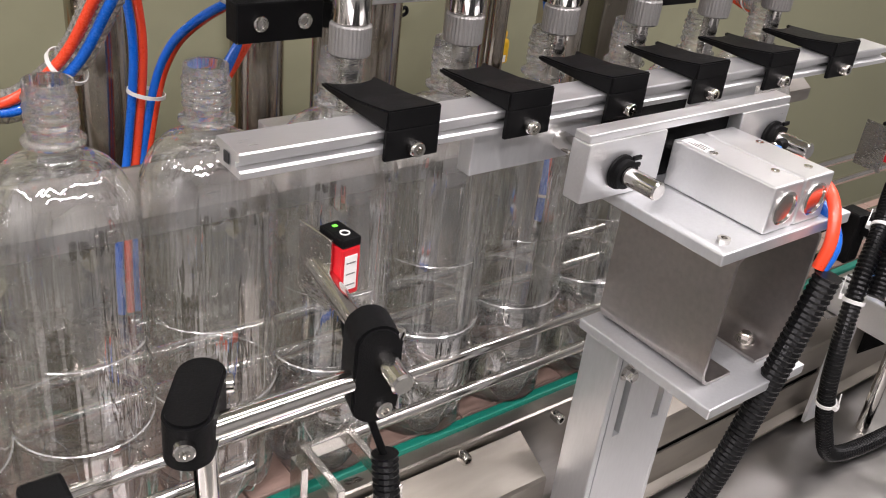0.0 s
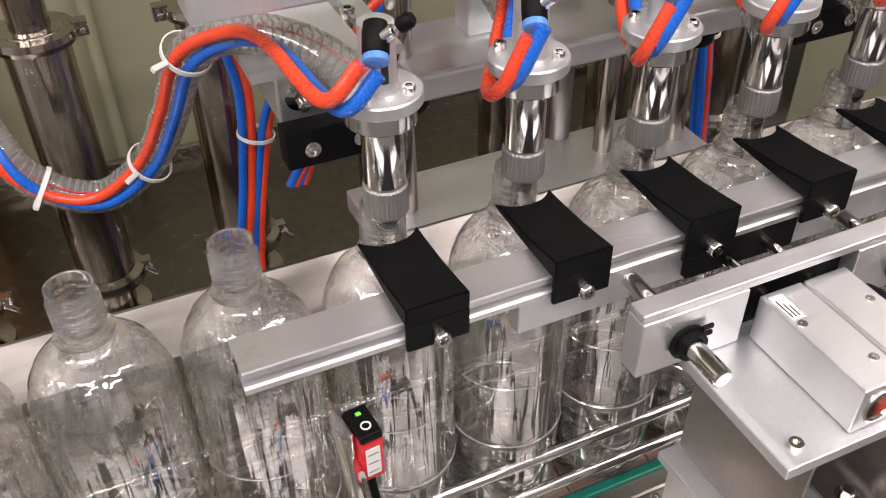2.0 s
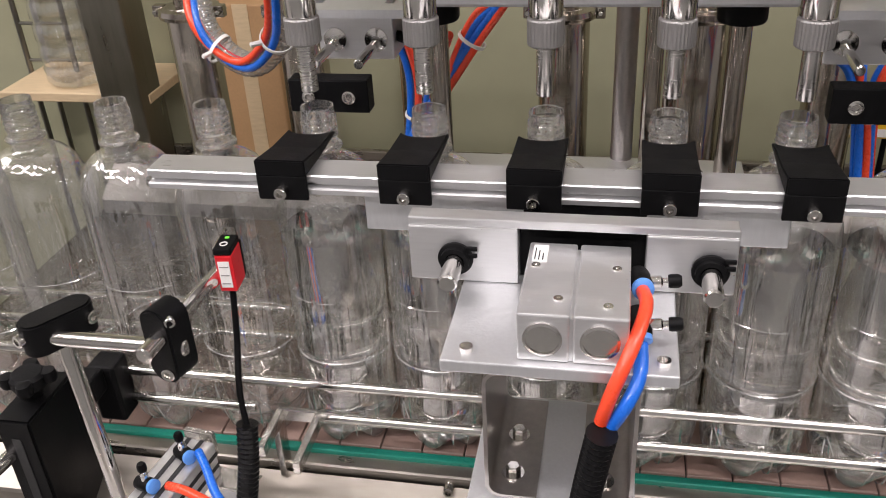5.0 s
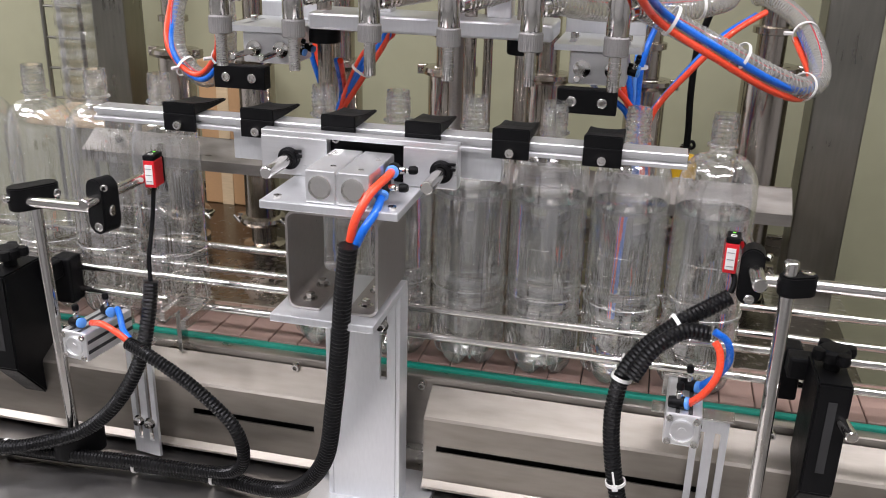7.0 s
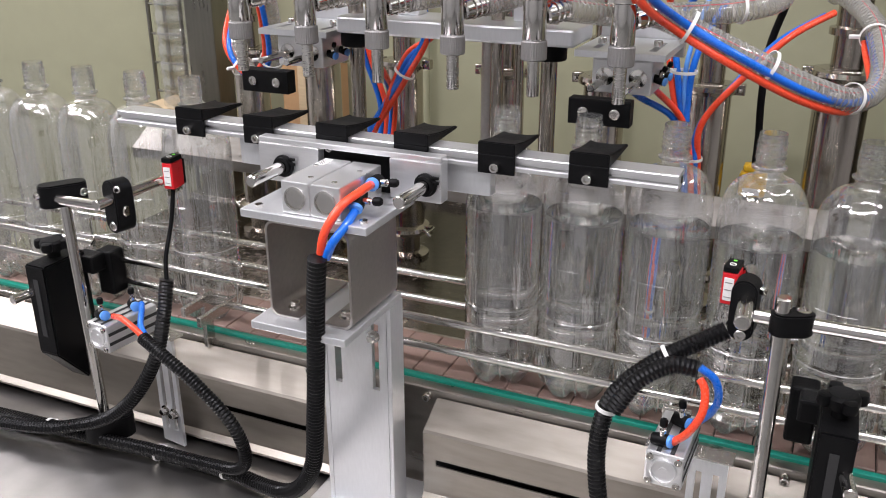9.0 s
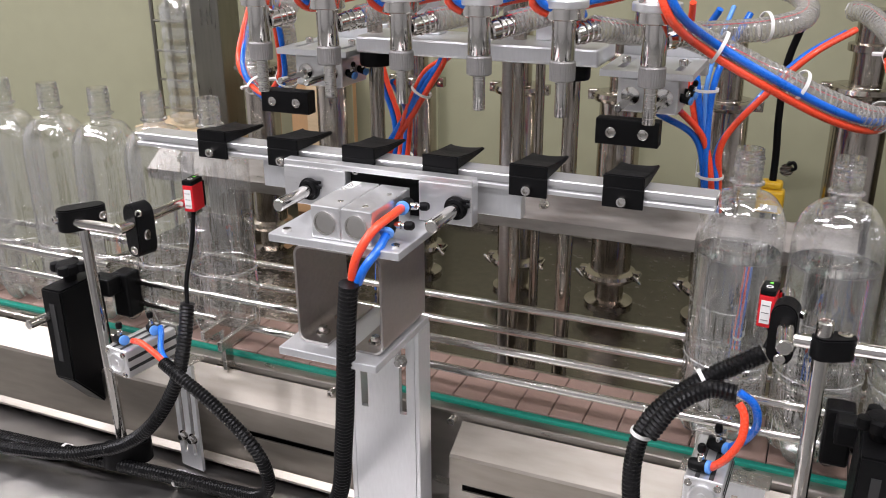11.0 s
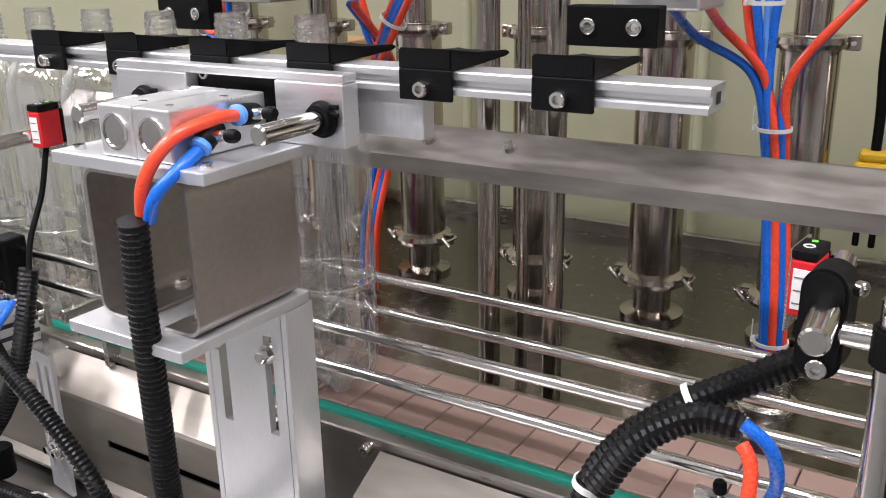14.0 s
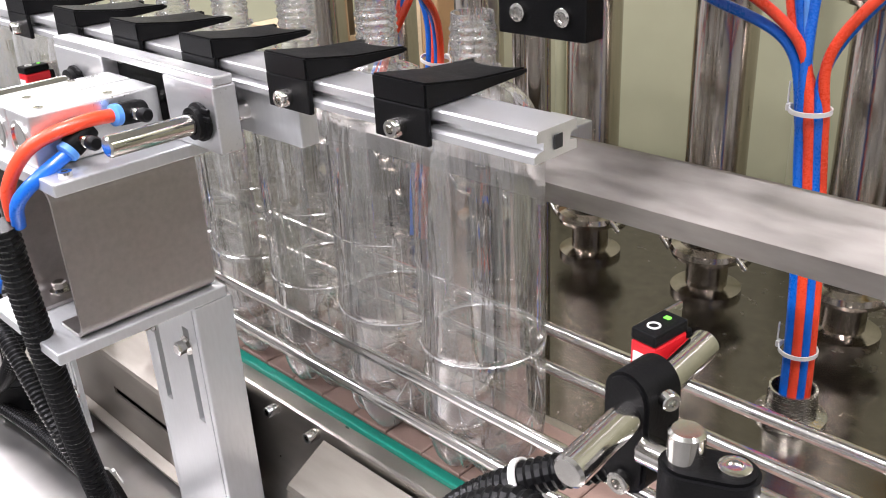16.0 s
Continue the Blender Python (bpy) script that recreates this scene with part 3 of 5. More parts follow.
for x0, x1 in ((-0.1205, -0.050), (0.029, 0.0835)):
    part("bridge_block", box((x0, -0.1725, 0.1966), (x1, -0.1570, 0.2362), 0.001), ALU, bridge)
# Black plate that fills the notch between the bridge blocks.
part("notch_plate", box((-0.050, -0.1615, 0.1966), (0.029, -0.1590, 0.2362), 0.0), BLACK, bridge, "black plate in the notch under the bridge")
for gx in (-0.090, 0.068):
    smooth(part("bushing", lathe([(0.0066, 0), (0.0105, 0), (0.0115, 0.001), (0.0115, 0.003), (0.0095, 0.004), (0.0095, 0.0075), (0.0066, 0.008), (0.0066, 0)], 28, pose(gx, -0.1725, 0.2145, 90)), BLACK, bridge), 30)
    for k in range(2):
        part("ring_lug", box((gx + 0.007, -0.1770, 0.2165 + 0.005 * k), (gx + 0.0145, -0.1750, 0.2195 + 0.005 * k), 0.0006), BLACK, bridge)


def fitting(parent, at, way, up=(0, 0, 1), valve=True, size=1.0):
    """Black elbow fitting with a light blue release collar, and a small brass-stemmed valve beside it."""
    way, up = Vector(way).normalized(), Vector(up).normalized()
    m = Matrix.Translation(at) @ way.to_track_quat("Z", "Y").to_matrix().to_4x4()
    f = smooth(part("air_fitting", lathe([(0, -0.010), (0.0062, -0.010), (0.0068, -0.006), (0.0068, 0.006), (0.0060, 0.007), (0, 0.007)], 18, m @ Matrix.Scale(size, 4)), BLACK, parent, "black push-in fitting"))
    smooth(part("release_collar", lathe([(0, 0.007), (0.0064, 0.007), (0.0066, 0.0085), (0.0066, 0.0105), (0.005, 0.0115), (0, 0.0115)], 18, m @ Matrix.Scale(size, 4)), LIGHT_BLUE, f))
    if valve:
        n = Matrix.Translation(at) @ up.to_track_quat("Z", "Y").to_matrix().to_4x4() @ Matrix.Scale(size, 4)
        smooth(part("valve_stem", lathe([(0, 0), (0.0036, 0), (0.0036, 0.012), (0.0022, 0.013), (0.0022, 0.017), (0, 0.017)], 14, n), POLISHED, f))
        smooth(part("valve_knob", lathe([(0, 0.016), (0.0038, 0.016), (0.0042, 0.0175), (0.0042, 0.022), (0.003, 0.024), (0, 0.024)], 14, n), BLACK, f))
    return f


fitting(support, (0.026, -0.196, 0.218), (0.15, -1, 0.1), (1, 0, 0.1))
fitting(support, (0.026, -0.229, 0.210), (0.1, -0.8, -0.5), (1, 0, 0.1))


def tube(name, points, radius, material, label, category="air tube", group="air tubes"):
    return tagged(smooth(part(name, sweep(points, radius, 12, 0.005), material), 80), label, category, group)


def conduit(points, radius, label):
    return tagged(part("conduit", sweep(points, radius, 16, 0.0021, 0.0011), RUBBER), label, "conduit", "black corrugated conduits")


tube("air_tube", [(0.027, -0.206, 0.219), (0.029, -0.226, 0.220), (0.022, -0.254, 0.212), (0.012, -0.268, 0.190), (0.006, -0.268, 0.165)], 0.0041, RED_TUBE, "orange-red plastic air tube at the twin cylinder")
tube("air_tube", [(0.027, -0.235, 0.205), (0.027, -0.256, 0.195), (0.020, -0.268, 0.182), (0.012, -0.268, 0.165)], 0.0041, BLUE_TUBE, "blue plastic air tube at the twin cylinder")


# ---- sensor stands ----
def sensor(name_at, turn, label):
    """Red light barrier with a dark top, a lit dot and a pale label, on a bent steel bracket."""
    s = thing("light_sensor", label, "sensor", "light sensors", at=name_at)
    s.rotation_euler = (0, 0, radians(turn))
    part("housing", box((-0.0065, -0.011, -0.018), (0.0065, 0.011, 0.0125), 0.0012), SENSOR_RED, s, "red sensor housing")
    part("top", box((-0.0066, -0.0112, 0.0127), (0.0066, 0.0112, 0.0185), 0.0012), BLACK, s)
    part("rear", box((-0.0064, 0.0112, -0.017), (0.0064, 0.0150, 0.0125), 0.001), BLACK, s)
    part("paper_label", box((-0.0046, -0.0116, -0.014), (0.0040, -0.0111, 0.008), 0.0002), WHITE, s, "white printed label")
    for k in range(3):
        part("label_line", box((-0.0036, -0.0118, -0.011 + 0.007 * k), (0.0028, -0.01165, -0.0102 + 0.007 * k), 0.0), GREY, s)
    smooth(part("dial", lathe([(0.0022, 0), (0.003, 0), (0.003, 0.0005), (0.0022, 0.0005), (0.0022, 0)], 18, pose(0, -0.004, 0.0185)), WHITE, s))
    part("status_light", box((-0.0015, 0.004, 0.0185), (0.0015, 0.0065, 0.0191), 0.0003), GREEN_LIT, s, "small lit green lamp")
    part("bracket", box((-0.0092, -0.004, -0.030), (-0.0072, 0.026, 0.016), 0.0006), STEEL, s)
    return s


m_lit, nt_lit, bsdf_lit = nodes_of("lit_green")
bsdf_lit.inputs["Base Color"].default_value = (0.1, 0.6, 0.05, 1)
bsdf_lit.inputs["Emission Color"].default_value = (0.25, 1.0, 0.08, 1)
bsdf_lit.inputs["Emission Strength"].default_value = 0.5
GREEN_LIT = m_lit


def clamp_block(parent, a, b, thick, r):
    """Black cross clamp: two rounded eyes joined by a waist, with a slit and a screw at each end."""
    a, b = Vector(a), Vector(b)
    bm = bmesh.new()
    way = (b - a).normalized()
    side = Vector(thick).normalized()
    across = way.cross(side)
    half = Vector(thick).length / 2
    outline = []
    for c, start in ((b, -90), (a, 90)):
        for k in range(13):
            t = radians(start + 15 * k)
            outline.append(c + r * (math.cos(t) * way + math.sin(t) * across))
    lo = [bm.verts.new(p - side * half) for p in outline]
    hi = [bm.verts.new(p + side * half) for p in outline]
    n = len(outline)
    for i in range(n):
        j = (i + 1) % n
        bm.faces.new((lo[i], lo[j], hi[j], hi[i]))
    f0, f1 = bm.faces.new(lo[::-1]), bm.faces.new(hi)
    bmesh.ops.recalc_face_normals(bm, faces=bm.faces[:])
    bmesh.ops.bevel(bm, geom=list(set(f0.edges[:]) | set(f1.edges[:])), offset=0.0015, segments=2, affect="EDGES")
    return smooth(part("clamp_block", bm, BLACK, parent, "black plastic cross clamp"), 35)


left = thing("sensor_stand", "steel rods and black clamps that hold a sensor at the inlet", "sensor stand", "sensor stands")
smooth(part("post", rod((-0.366, -0.197, -0.175), (-0.376, -0.197, 0.150), 0.0062), POLISHED, left))
smooth(part("cross_bar", rod((-0.388, -0.205, 0.150), (-0.275, -0.205, 0.150), 0.0062), POLISHED, left))
smooth(part("sensor_bar", rod((-0.290, -0.235, 0.163), (-0.276, -0.122, 0.168), 0.0062), POLISHED, left))
b1 = clamp_block(left, (-0.387, -0.207, 0.153), (-0.370, -0.182, 0.153), (0, 0, 0.026), 0.0115)
cap_screw(b1, (-0.393, -0.217, 0.155), (-0.4, -1, 0), 0.005, 0.004)
cap_screw(b1, (-0.359, -0.184, 0.155), (1, -0.3, 0), 0.005, 0.004)
b2 = clamp_block(left, (-0.288, -0.203, 0.137), (-0.288, -0.203, 0.172), (0.006, 0.022, 0), 0.0125)
cap_screw(b2, (-0.287, -0.214, 0.134), (0, -1, 0), 0.005, 0.004)
cap_screw(b2, (-0.280, -0.211, 0.176), (0.6, -1, 0), 0.004, 0.004)
clamp_block(left, (-0.372, -0.210, -0.150), (-0.350, -0.185, -0.150), (0, 0, 0.03), 0.013)
sensor((-0.268, -0.135, 0.176), 6, "red light sensor at the inlet of the filler")
tube("sensor_cable", [(-0.268, -0.137, 0.160), (-0.266, -0.150, 0.120), (-0.262, -0.170, 0.085), (-0.255, -0.182, 0.055)], 0.0025, BLACK, "thin black sensor cable", "cable", "cables")

right = thing("sensor_stand", "steel rods and black clamps that hold a sensor at the outlet", "sensor stand", "sensor stands")
smooth(part("post", rod((0.399, -0.194, TABLE), (0.397, -0.190, 0.166), 0.0068), POLISHED, right))
smooth(part("cross_bar", rod((0.374, -0.182, 0.142), (0.62, -0.182, 0.142), 0.0062), POLISHED, right))
smooth(part("sensor_bar", rod((0.369, -0.222, 0.151), (0.364, -0.118, 0.155), 0.0068), POLISHED, right))
b3 = clamp_block(right, (0.366, -0.170, 0.1255), (0.366, -0.170, 0.1595), (0.002, 0.022, 0), 0.0108)
cap_screw(b3, (0.366, -0.182, 0.122), (0, -1, 0), 0.005, 0.004)
cap_screw(b3, (0.378, -0.172, 0.161), (1, -0.5, 0), 0.004, 0.004)
b4 = clamp_block(right, (0.398, -0.190, 0.143), (0.412, -0.184, 0.143), (0, 0, 0.020), 0.0102)
cap_screw(b4, (0.413, -0.184, 0.153), (0, 0, 1), 0.006, 0.002)
sensor((0.350, -0.133, 0.148), -6, "red light sensor at the outlet of the filler")

# ---- stop cylinders before the belt ----


def stop_cylinder(at, turn, label, finger):
    c = thing("stop_cylinder", label, "air cylinder", "stop cylinders", at=at)
    c.rotation_euler = (0, 0, radians(turn))
    body = part("cylinder_body", box((-0.017, -0.03, -0.017), (0.017, 0.045, 0.017), 0.002), ALU, c)
    for k in (-1, 1):
        # Raised near-black strips imitate the shade in the body's grooves.
        part("groove_shade", box((0.0172, -0.028, k * 0.006 - 0.002), (0.0176, 0.044, k * 0.006 + 0.002), 0.0), DARK, body)
        part("groove_shade", box((k * 0.006 - 0.002, -0.028, 0.0172), (k * 0.006 + 0.002, 0.044, 0.0176), 0.0), DARK, body)
    face = smooth(part("front_cover", lathe([(0, 0), (0.012, 0), (0.012, 0.0025), (0.0105, 0.003), (0.0105, 0.0012), (0.004, 0.0012), (0.004, 0.002), (0, 0.002)], 28, pose(0, -0.03, 0, 90)), ALU, c))
    for sx in (-1, 1):
        for sz in (-1, 1):
            smooth(part("corner_screw", lathe([(0, 0), (0.0034, 0), (0.0034, 0.002), (0.0018, 0.002), (0.0016, 0.0005), (0, 0.0005)], 12, pose(sx * 0.0125, -0.0305, sz * 0.0125, 90)), POLISHED, face))
    smooth(part("piston_rod", rod((0, 0.045, 0), (0, finger, 0), 0.0045, 14), POLISHED, c))
    part("stop_blade", box((-0.022, finger - 0.004, -0.012), (0.006, finger + 0.002, 0.012), 0.001), STEEL, c)
    part("mount_bar", box((-0.03, 0.030, -0.019), (0.052, 0.052, -0.0172), 0.0005), STEEL, c)
    slots = [(0.010, 0.02, 0.135, 0.003), (0.026, 0.02, 0.135, 0.003)]
    part("slotted_plate", moved(plate_with_slots(0.036, 0.15, 0.004, slots), Matrix.Translation((0.012, 0.034, -0.170))), ALUPLATE, c)
    for k in range(2):
        hex_bolt(c, (0.022 + 0.016 * k, 0.034, -0.125), (0, -1, 0), 0.0048, 0.007)
    fitting(c, (-0.006, -0.016, 0.022), (0.9, -0.2, 0.15), (0, 0, 1), True, 0.9)
    fitting(c, (0.004, 0.022, 0.022), (0.85, -0.4, 0.1), (-0.1, 0, 1), True, 0.9)
    return c


stop_cylinder((-0.330, -0.189, -0.010), -8, "silver stop cylinder with two air fittings at the inlet", 0.06)
stop_cylinder((0.321, -0.192, -0.004), -2, "silver stop cylinder with two air fittings at the outlet", 0.06)
fork = thing("stop_fork", "bent flat steel fork at the inlet guide rods", "stop fork")
part("upper_blade", box((-0.268, -0.150, -0.0015), (-0.262, -0.0945, 0.0105), 0.0008), STEEL, fork)
part("lower_blade", box((-0.233, -0.165, -0.0015), (-0.227, -0.0945, 0.0105), 0.0008), STEEL, fork)
part("web", box((-0.262, -0.104, -0.0015), (-0.233, -0.0985, 0.0105), 0.0006), STEEL, fork)
part("stem", box((-0.272, -0.110, -0.062), (-0.266, -0.0945, -0.0016), 0.0006), STEEL, fork)
tube("air_tube", [(-0.319, -0.205, 0.014), (-0.300, -0.212, 0.018), (-0.280, -0.216, 0.012), (-0.266, -0.216, 0.002)], 0.0036, RED_TUBE, "orange-red tube at the inlet stop cylinder")
tube("air_tube", [(-0.310, -0.168, 0.016), (-0.298, -0.182, 0.014), (-0.280, -0.205, 0.010), (-0.266, -0.214, 0.004)], 0.0036, BLUE_TUBE, "blue tube at the inlet stop cylinder")
tube("air_tube", [(0.324, -0.209, 0.019), (0.336, -0.213, 0.034), (0.346, -0.212, 0.056), (0.345, -0.205, 0.076), (0.336, -0.2, 0.086)], 0.0036, RED_TUBE, "orange-red tube at the outlet stop cylinder")
tube("air_tube", [(0.335, -0.173, 0.020), (0.348, -0.180, 0.036), (0.356, -0.192, 0.060), (0.352, -0.197, 0.082), (0.338, -0.198, 0.092)], 0.0036, BLUE_TUBE, "blue tube at the outlet stop cylinder")

# ---- corrugated conduits and ties ----
conduit([(0.008, -0.276, 0.168), (0.001, -0.272, 0.120), (-0.006, -0.266, 0.060), (-0.016, -0.258, -0.010), (-0.032, -0.245, -0.085), (-0.070, -0.225, -0.140), (-0.120, -0.205, -0.166), (-0.190, -0.192, -0.172), (-0.29, -0.194, -0.172), (-0.38, -0.200, -0.172), (-0.48, -0.205, -0.172), (-0.62, -0.215, -0.172)], 0.0092, "thick black corrugated conduit from the twin cylinder to the table")
conduit([(-0.267, -0.217, 0.002), (-0.235, -0.228, -0.004), (-0.186, -0.232, -0.030), (-0.142, -0.232, -0.070), (-0.136, -0.222, -0.115), (-0.155, -0.212, -0.145), (-0.20, -0.204, -0.158), (-0.30, -0.206, -0.160), (-0.42, -0.218, -0.160), (-0.62, -0.23, -0.16)], 0.0075, "black corrugated conduit from the inlet stop cylinder")
conduit([(-0.256, -0.180, 0.062), (-0.258, -0.190, 0.020), (-0.268, -0.200, -0.030), (-0.295, -0.210, -0.080), (-0.335, -0.215, -0.118), (-0.385, -0.222, -0.140), (-0.45, -0.235, -0.152), (-0.62, -0.245, -0.168)], 0.0085, "black corrugated conduit of the inlet sensor")
conduit([(0.352, -0.150, 0.108), (0.334, -0.158, 0.098), (0.306, -0.172, 0.083), (0.276, -0.184, 0.058), (0.259, -0.192, 0.028), (0.254, -0.197, -0.020), (0.262, -0.200, -0.080), (0.278, -0.205, -0.130), (0.310, -0.21, -0.168), (0.42, -0.22, -0.174), (0.7, -0.23, -0.174)], 0.0088, "thick black corrugated conduit of the outlet sensor")
conduit([(0.336, -0.186, 0.083), (0.312, -0.188, 0.083), (0.286, -0.198, 0.066), (0.268, -0.206, 0.036)], 0.0085, "short black corrugated conduit of the outlet cylinder")
tube("sensor_cable", [(0.352, -0.135, 0.132), (0.356, -0.142, 0.122), (0.352, -0.150, 0.110)], 0.0028, BLACK, "thin black sensor cable", "cable", "cables")


def cable_tie(at, way, r, tail=0.02):
    t = thing("cable_tie", "white nylon cable tie round a hose", "cable tie", "cable ties", at=at)
    m = Vector(way).normalized().to_track_quat("Z", "Y").to_matrix().to_4x4()
    smooth(part("band", lathe([(r, -0.0018), (r + 0.0012, -0.0018), (r + 0.0012, 0.0018), (r, 0.0018), (r, -0.0018)], 24, m), WHITE, t))
    part("lock", box((r, -0.003, -0.0028), (r + 0.004, 0.003, 0.0028), 0.0006, m), WHITE, t)
    part("tail", box((r + 0.003, -0.001, 0.0028), (r + 0.004, 0.001, tail), 0.0003, m), WHITE, t)
    return t


for at, way, r in (((-0.46, -0.204, -0.1725), (1, 0.05, 0), 0.0096), ((-0.290, -0.194, -0.172), (1, 0, 0), 0.0096), ((-0.190, -0.192, -0.1715), (1, -0.1, -0.05), 0.0096), ((0.306, -0.172, 0.083), (1, 0.4, 0.6), 0.0093), ((0.259, -0.192, 0.028), (0.25, 0.1, 1), 0.0093), ((0.264, -0.2005, -0.087), (-0.2, 0, 1), 0.0093)):
    cable_tie(at, way, r)


# ---- black rail holders at inlet and outlet ----
def rail_holder(x, label, flip):
    """Bracket before the guide rods: a jaw on the rods, an arm, a slim hanging body, a star knob and a clamp rod."""
    h = thing("rail_holder", label, "rail bracket", "rail brackets")
    part("jaw", box((x + flip * 0.030 - 0.013, -0.104, -0.020), (x + flip * 0.030 + 0.013, -0.078, 0.040), 0.003), BLACK, h)
    part("arm", box((min(x, x + flip * 0.034), -0.126, 0.016), (max(x, x + flip * 0.034), -0.102, 0.040), 0.003), BLACK, h)
    bm = bmesh.new()
    outline = [(-0.186, 0.046), (-0.118, 0.046), (-0.112, -0.135), (-0.136, -0.135), (-0.186, -0.075)]
    a = [bm.verts.new((x - 0.016, y, z)) for y, z in outline]
    b = [bm.verts.new((x + 0.016, y, z)) for y, z in outline]
    for i in range(5):
        j = (i + 1) % 5
        bm.faces.new((a[i], b[i], b[j], a[j]))
    bm.faces.new(a)
    bm.faces.new(b[::-1])
    bmesh.ops.recalc_face_normals(bm, faces=bm.faces[:])
    bmesh.ops.bevel(bm, geom=bm.edges[:], offset=0.002, segments=2, affect="EDGES")
    part("body", bm, BLACK, h, "black plastic bracket body")
    # Near-black strip on the surface paints a shaded slot.
    part("slot_shade", box((x - 0.004, -0.1868, -0.050), (x + 0.004, -0.1862, 0.028), 0.0), DARK, h)
    smooth(part("clamp_rod", rod((x - flip * 0.016, -0.212, 0.008), (x, -0.120, 0.010), 0.006), POLISHED, h))
    knob = smooth(part("knob", lathe([(0, 0), (0.008, 0), (0.008, 0.008), (0.014, 0.010), (0.015, 0.014), (0.015, 0.020), (0.012, 0.023), (0, 0.024)], 24, pose(x, -0.152, 0.047)), BLACK, h))
    for k in range(4):
        a = 2 * math.pi * k / 4 + 0.4
        smooth(part("knob_lobe", lathe([(0, 0), (0.006, 0.001), (0.007, 0.005), (0.006, 0.011), (0, 0.012)], 14, pose(x + 0.016 * math.cos(a), -0.152 + 0.016 * math.sin(a), 0.058)), BLACK, knob))
    cap_screw(h, (x + 0.004, -0.160, -0.095), (0, -0.8, -0.6), 0.004, 0.003)
    return h


rail_holder(-0.458, "black plastic bracket with a star knob at the inlet rails", 1)
rail_holder(0.455, "black plastic bracket with a star knob at the outlet rails", -1)

# ---- filling columns ----


def column(x, y, top, r, label):
    c = thing("filling_column", label, "steel column", "filling columns", at=(x, y, 0))
    h = top
    smooth(part("barrel", lathe([(r, DECK + 0.04), (r, h), (r - 0.002, h + 0.003), (0, h + 0.003)], 36), COLUMNSTEEL, c), 35)
    smooth(part("foot_pipe", lathe([(r * 0.72, DECK), (r * 0.72, DECK + 0.04), (r, DECK + 0.042)], 32), COLUMNSTEEL, c), 35)
    smooth(part("foot_flange", lathe([(0, DECK), (r * 1.22, DECK), (r * 1.22, DECK + 0.006), (r * 0.72, DECK + 0.010)], 32), COLUMNSTEEL, c), 35)
    ring = smooth(part("ring_clamp", lathe([(r, DECK + 0.043), (r * 1.27, DECK + 0.045), (r * 1.33, DECK + 0.050), (r * 1.27, DECK + 0.056), (r, DECK + 0.060)], 36), COLUMNSTEEL, c, "steel ring clamp with a wing nut"), 35)
    for s in (-1, 1):
        part("clamp_lug", box((s * r * 1.33 - 0.006, -0.006, DECK + 0.043), (s * r * 1.33 + 0.006, 0.006, DECK + 0.058), 0.001), COLUMNSTEEL, ring)
        smooth(part("lug_bolt", rod((s * r * 1.33 + s * 0.004, -0.012, DECK + 0.0505), (s * r * 1.33 + s * 0.004, 0.012, DECK + 0.0505), 0.003, 12), POLISHED, ring))
        smooth(part("wing_nut", rod((s * r * 1.33 + s * 0.004 - 0.006, -0.014, DECK + 0.056), (s * r * 1.33 + s * 0.004 + 0.006, -0.014, DECK + 0.044), 0.003, 10), POLISHED, ring))
    head = smooth(part("top_clamp", lathe([(r, h - 0.012), (r * 1.27, h - 0.010), (r * 1.33, h - 0.005), (r * 1.27, h + 0.001), (r * 0.6, h + 0.004), (r * 0.6, h + 0.045), (r * 0.82, h + 0.047), (r * 0.82, h + 0.056), (r * 0.6, h + 0.058), (r * 0.6, h + 0.10), (0, h + 0.10)], 36), COLUMNSTEEL, c), 35)
    for s in (-1, 1):
        part("clamp_lug", box((s * r * 1.35 - 0.007, -0.006, h - 0.012), (s * r * 1.35 + 0.007, 0.006, h + 0.003), 0.001), COLUMNSTEEL, head)
        smooth(part("lug_bolt", rod((s * r * 1.4, -0.013, h - 0.0045), (s * r * 1.4, 0.013, h - 0.0045), 0.003, 12), POLISHED, head))
    return c


for x, y, top, r in ((-0.530, 0.39, 0.22, 0.030), (-0.385, 0.39, 0.22, 0.030), (-0.232, 0.39, 0.22, 0.030), (-0.060, 0.39, 0.22, 0.030), (0.096, 0.39, 0.22, 0.031), (0.246, 0.39, 0.22, 0.030), (0.416, 0.40, 0.25, 0.035)):
    column(x, y, top, r, "polished stainless steel filling column with ring clamps")


def guide_post(x, y, z0, z1, r, label, dark=False):
    ob = smooth(part("guide_post", rod((x, y, z0), (x, y, z1), r), BOXSTEEL if dark else COLUMNSTEEL))
    return tagged(ob, label, "guide post", "guide posts of the lift")


for gx in (-0.150, 0.102):
    guide_post(gx, 0.092, DECK, 0.42, 0.0095, "polished steel guide post of the lift")
guide_post(0.035, 0.100, DECK, 0.42, 0.008, "polished steel guide post of the lift")
guide_post(0.012, 0.135, DECK, 0.45, 0.010, "dark threaded lift spindle", True)
guide_post(0.052, 0.13, DECK, 0.45, 0.006, "thin steel post of the lift")

# ---- fixed neck holders ----


JAWS = []


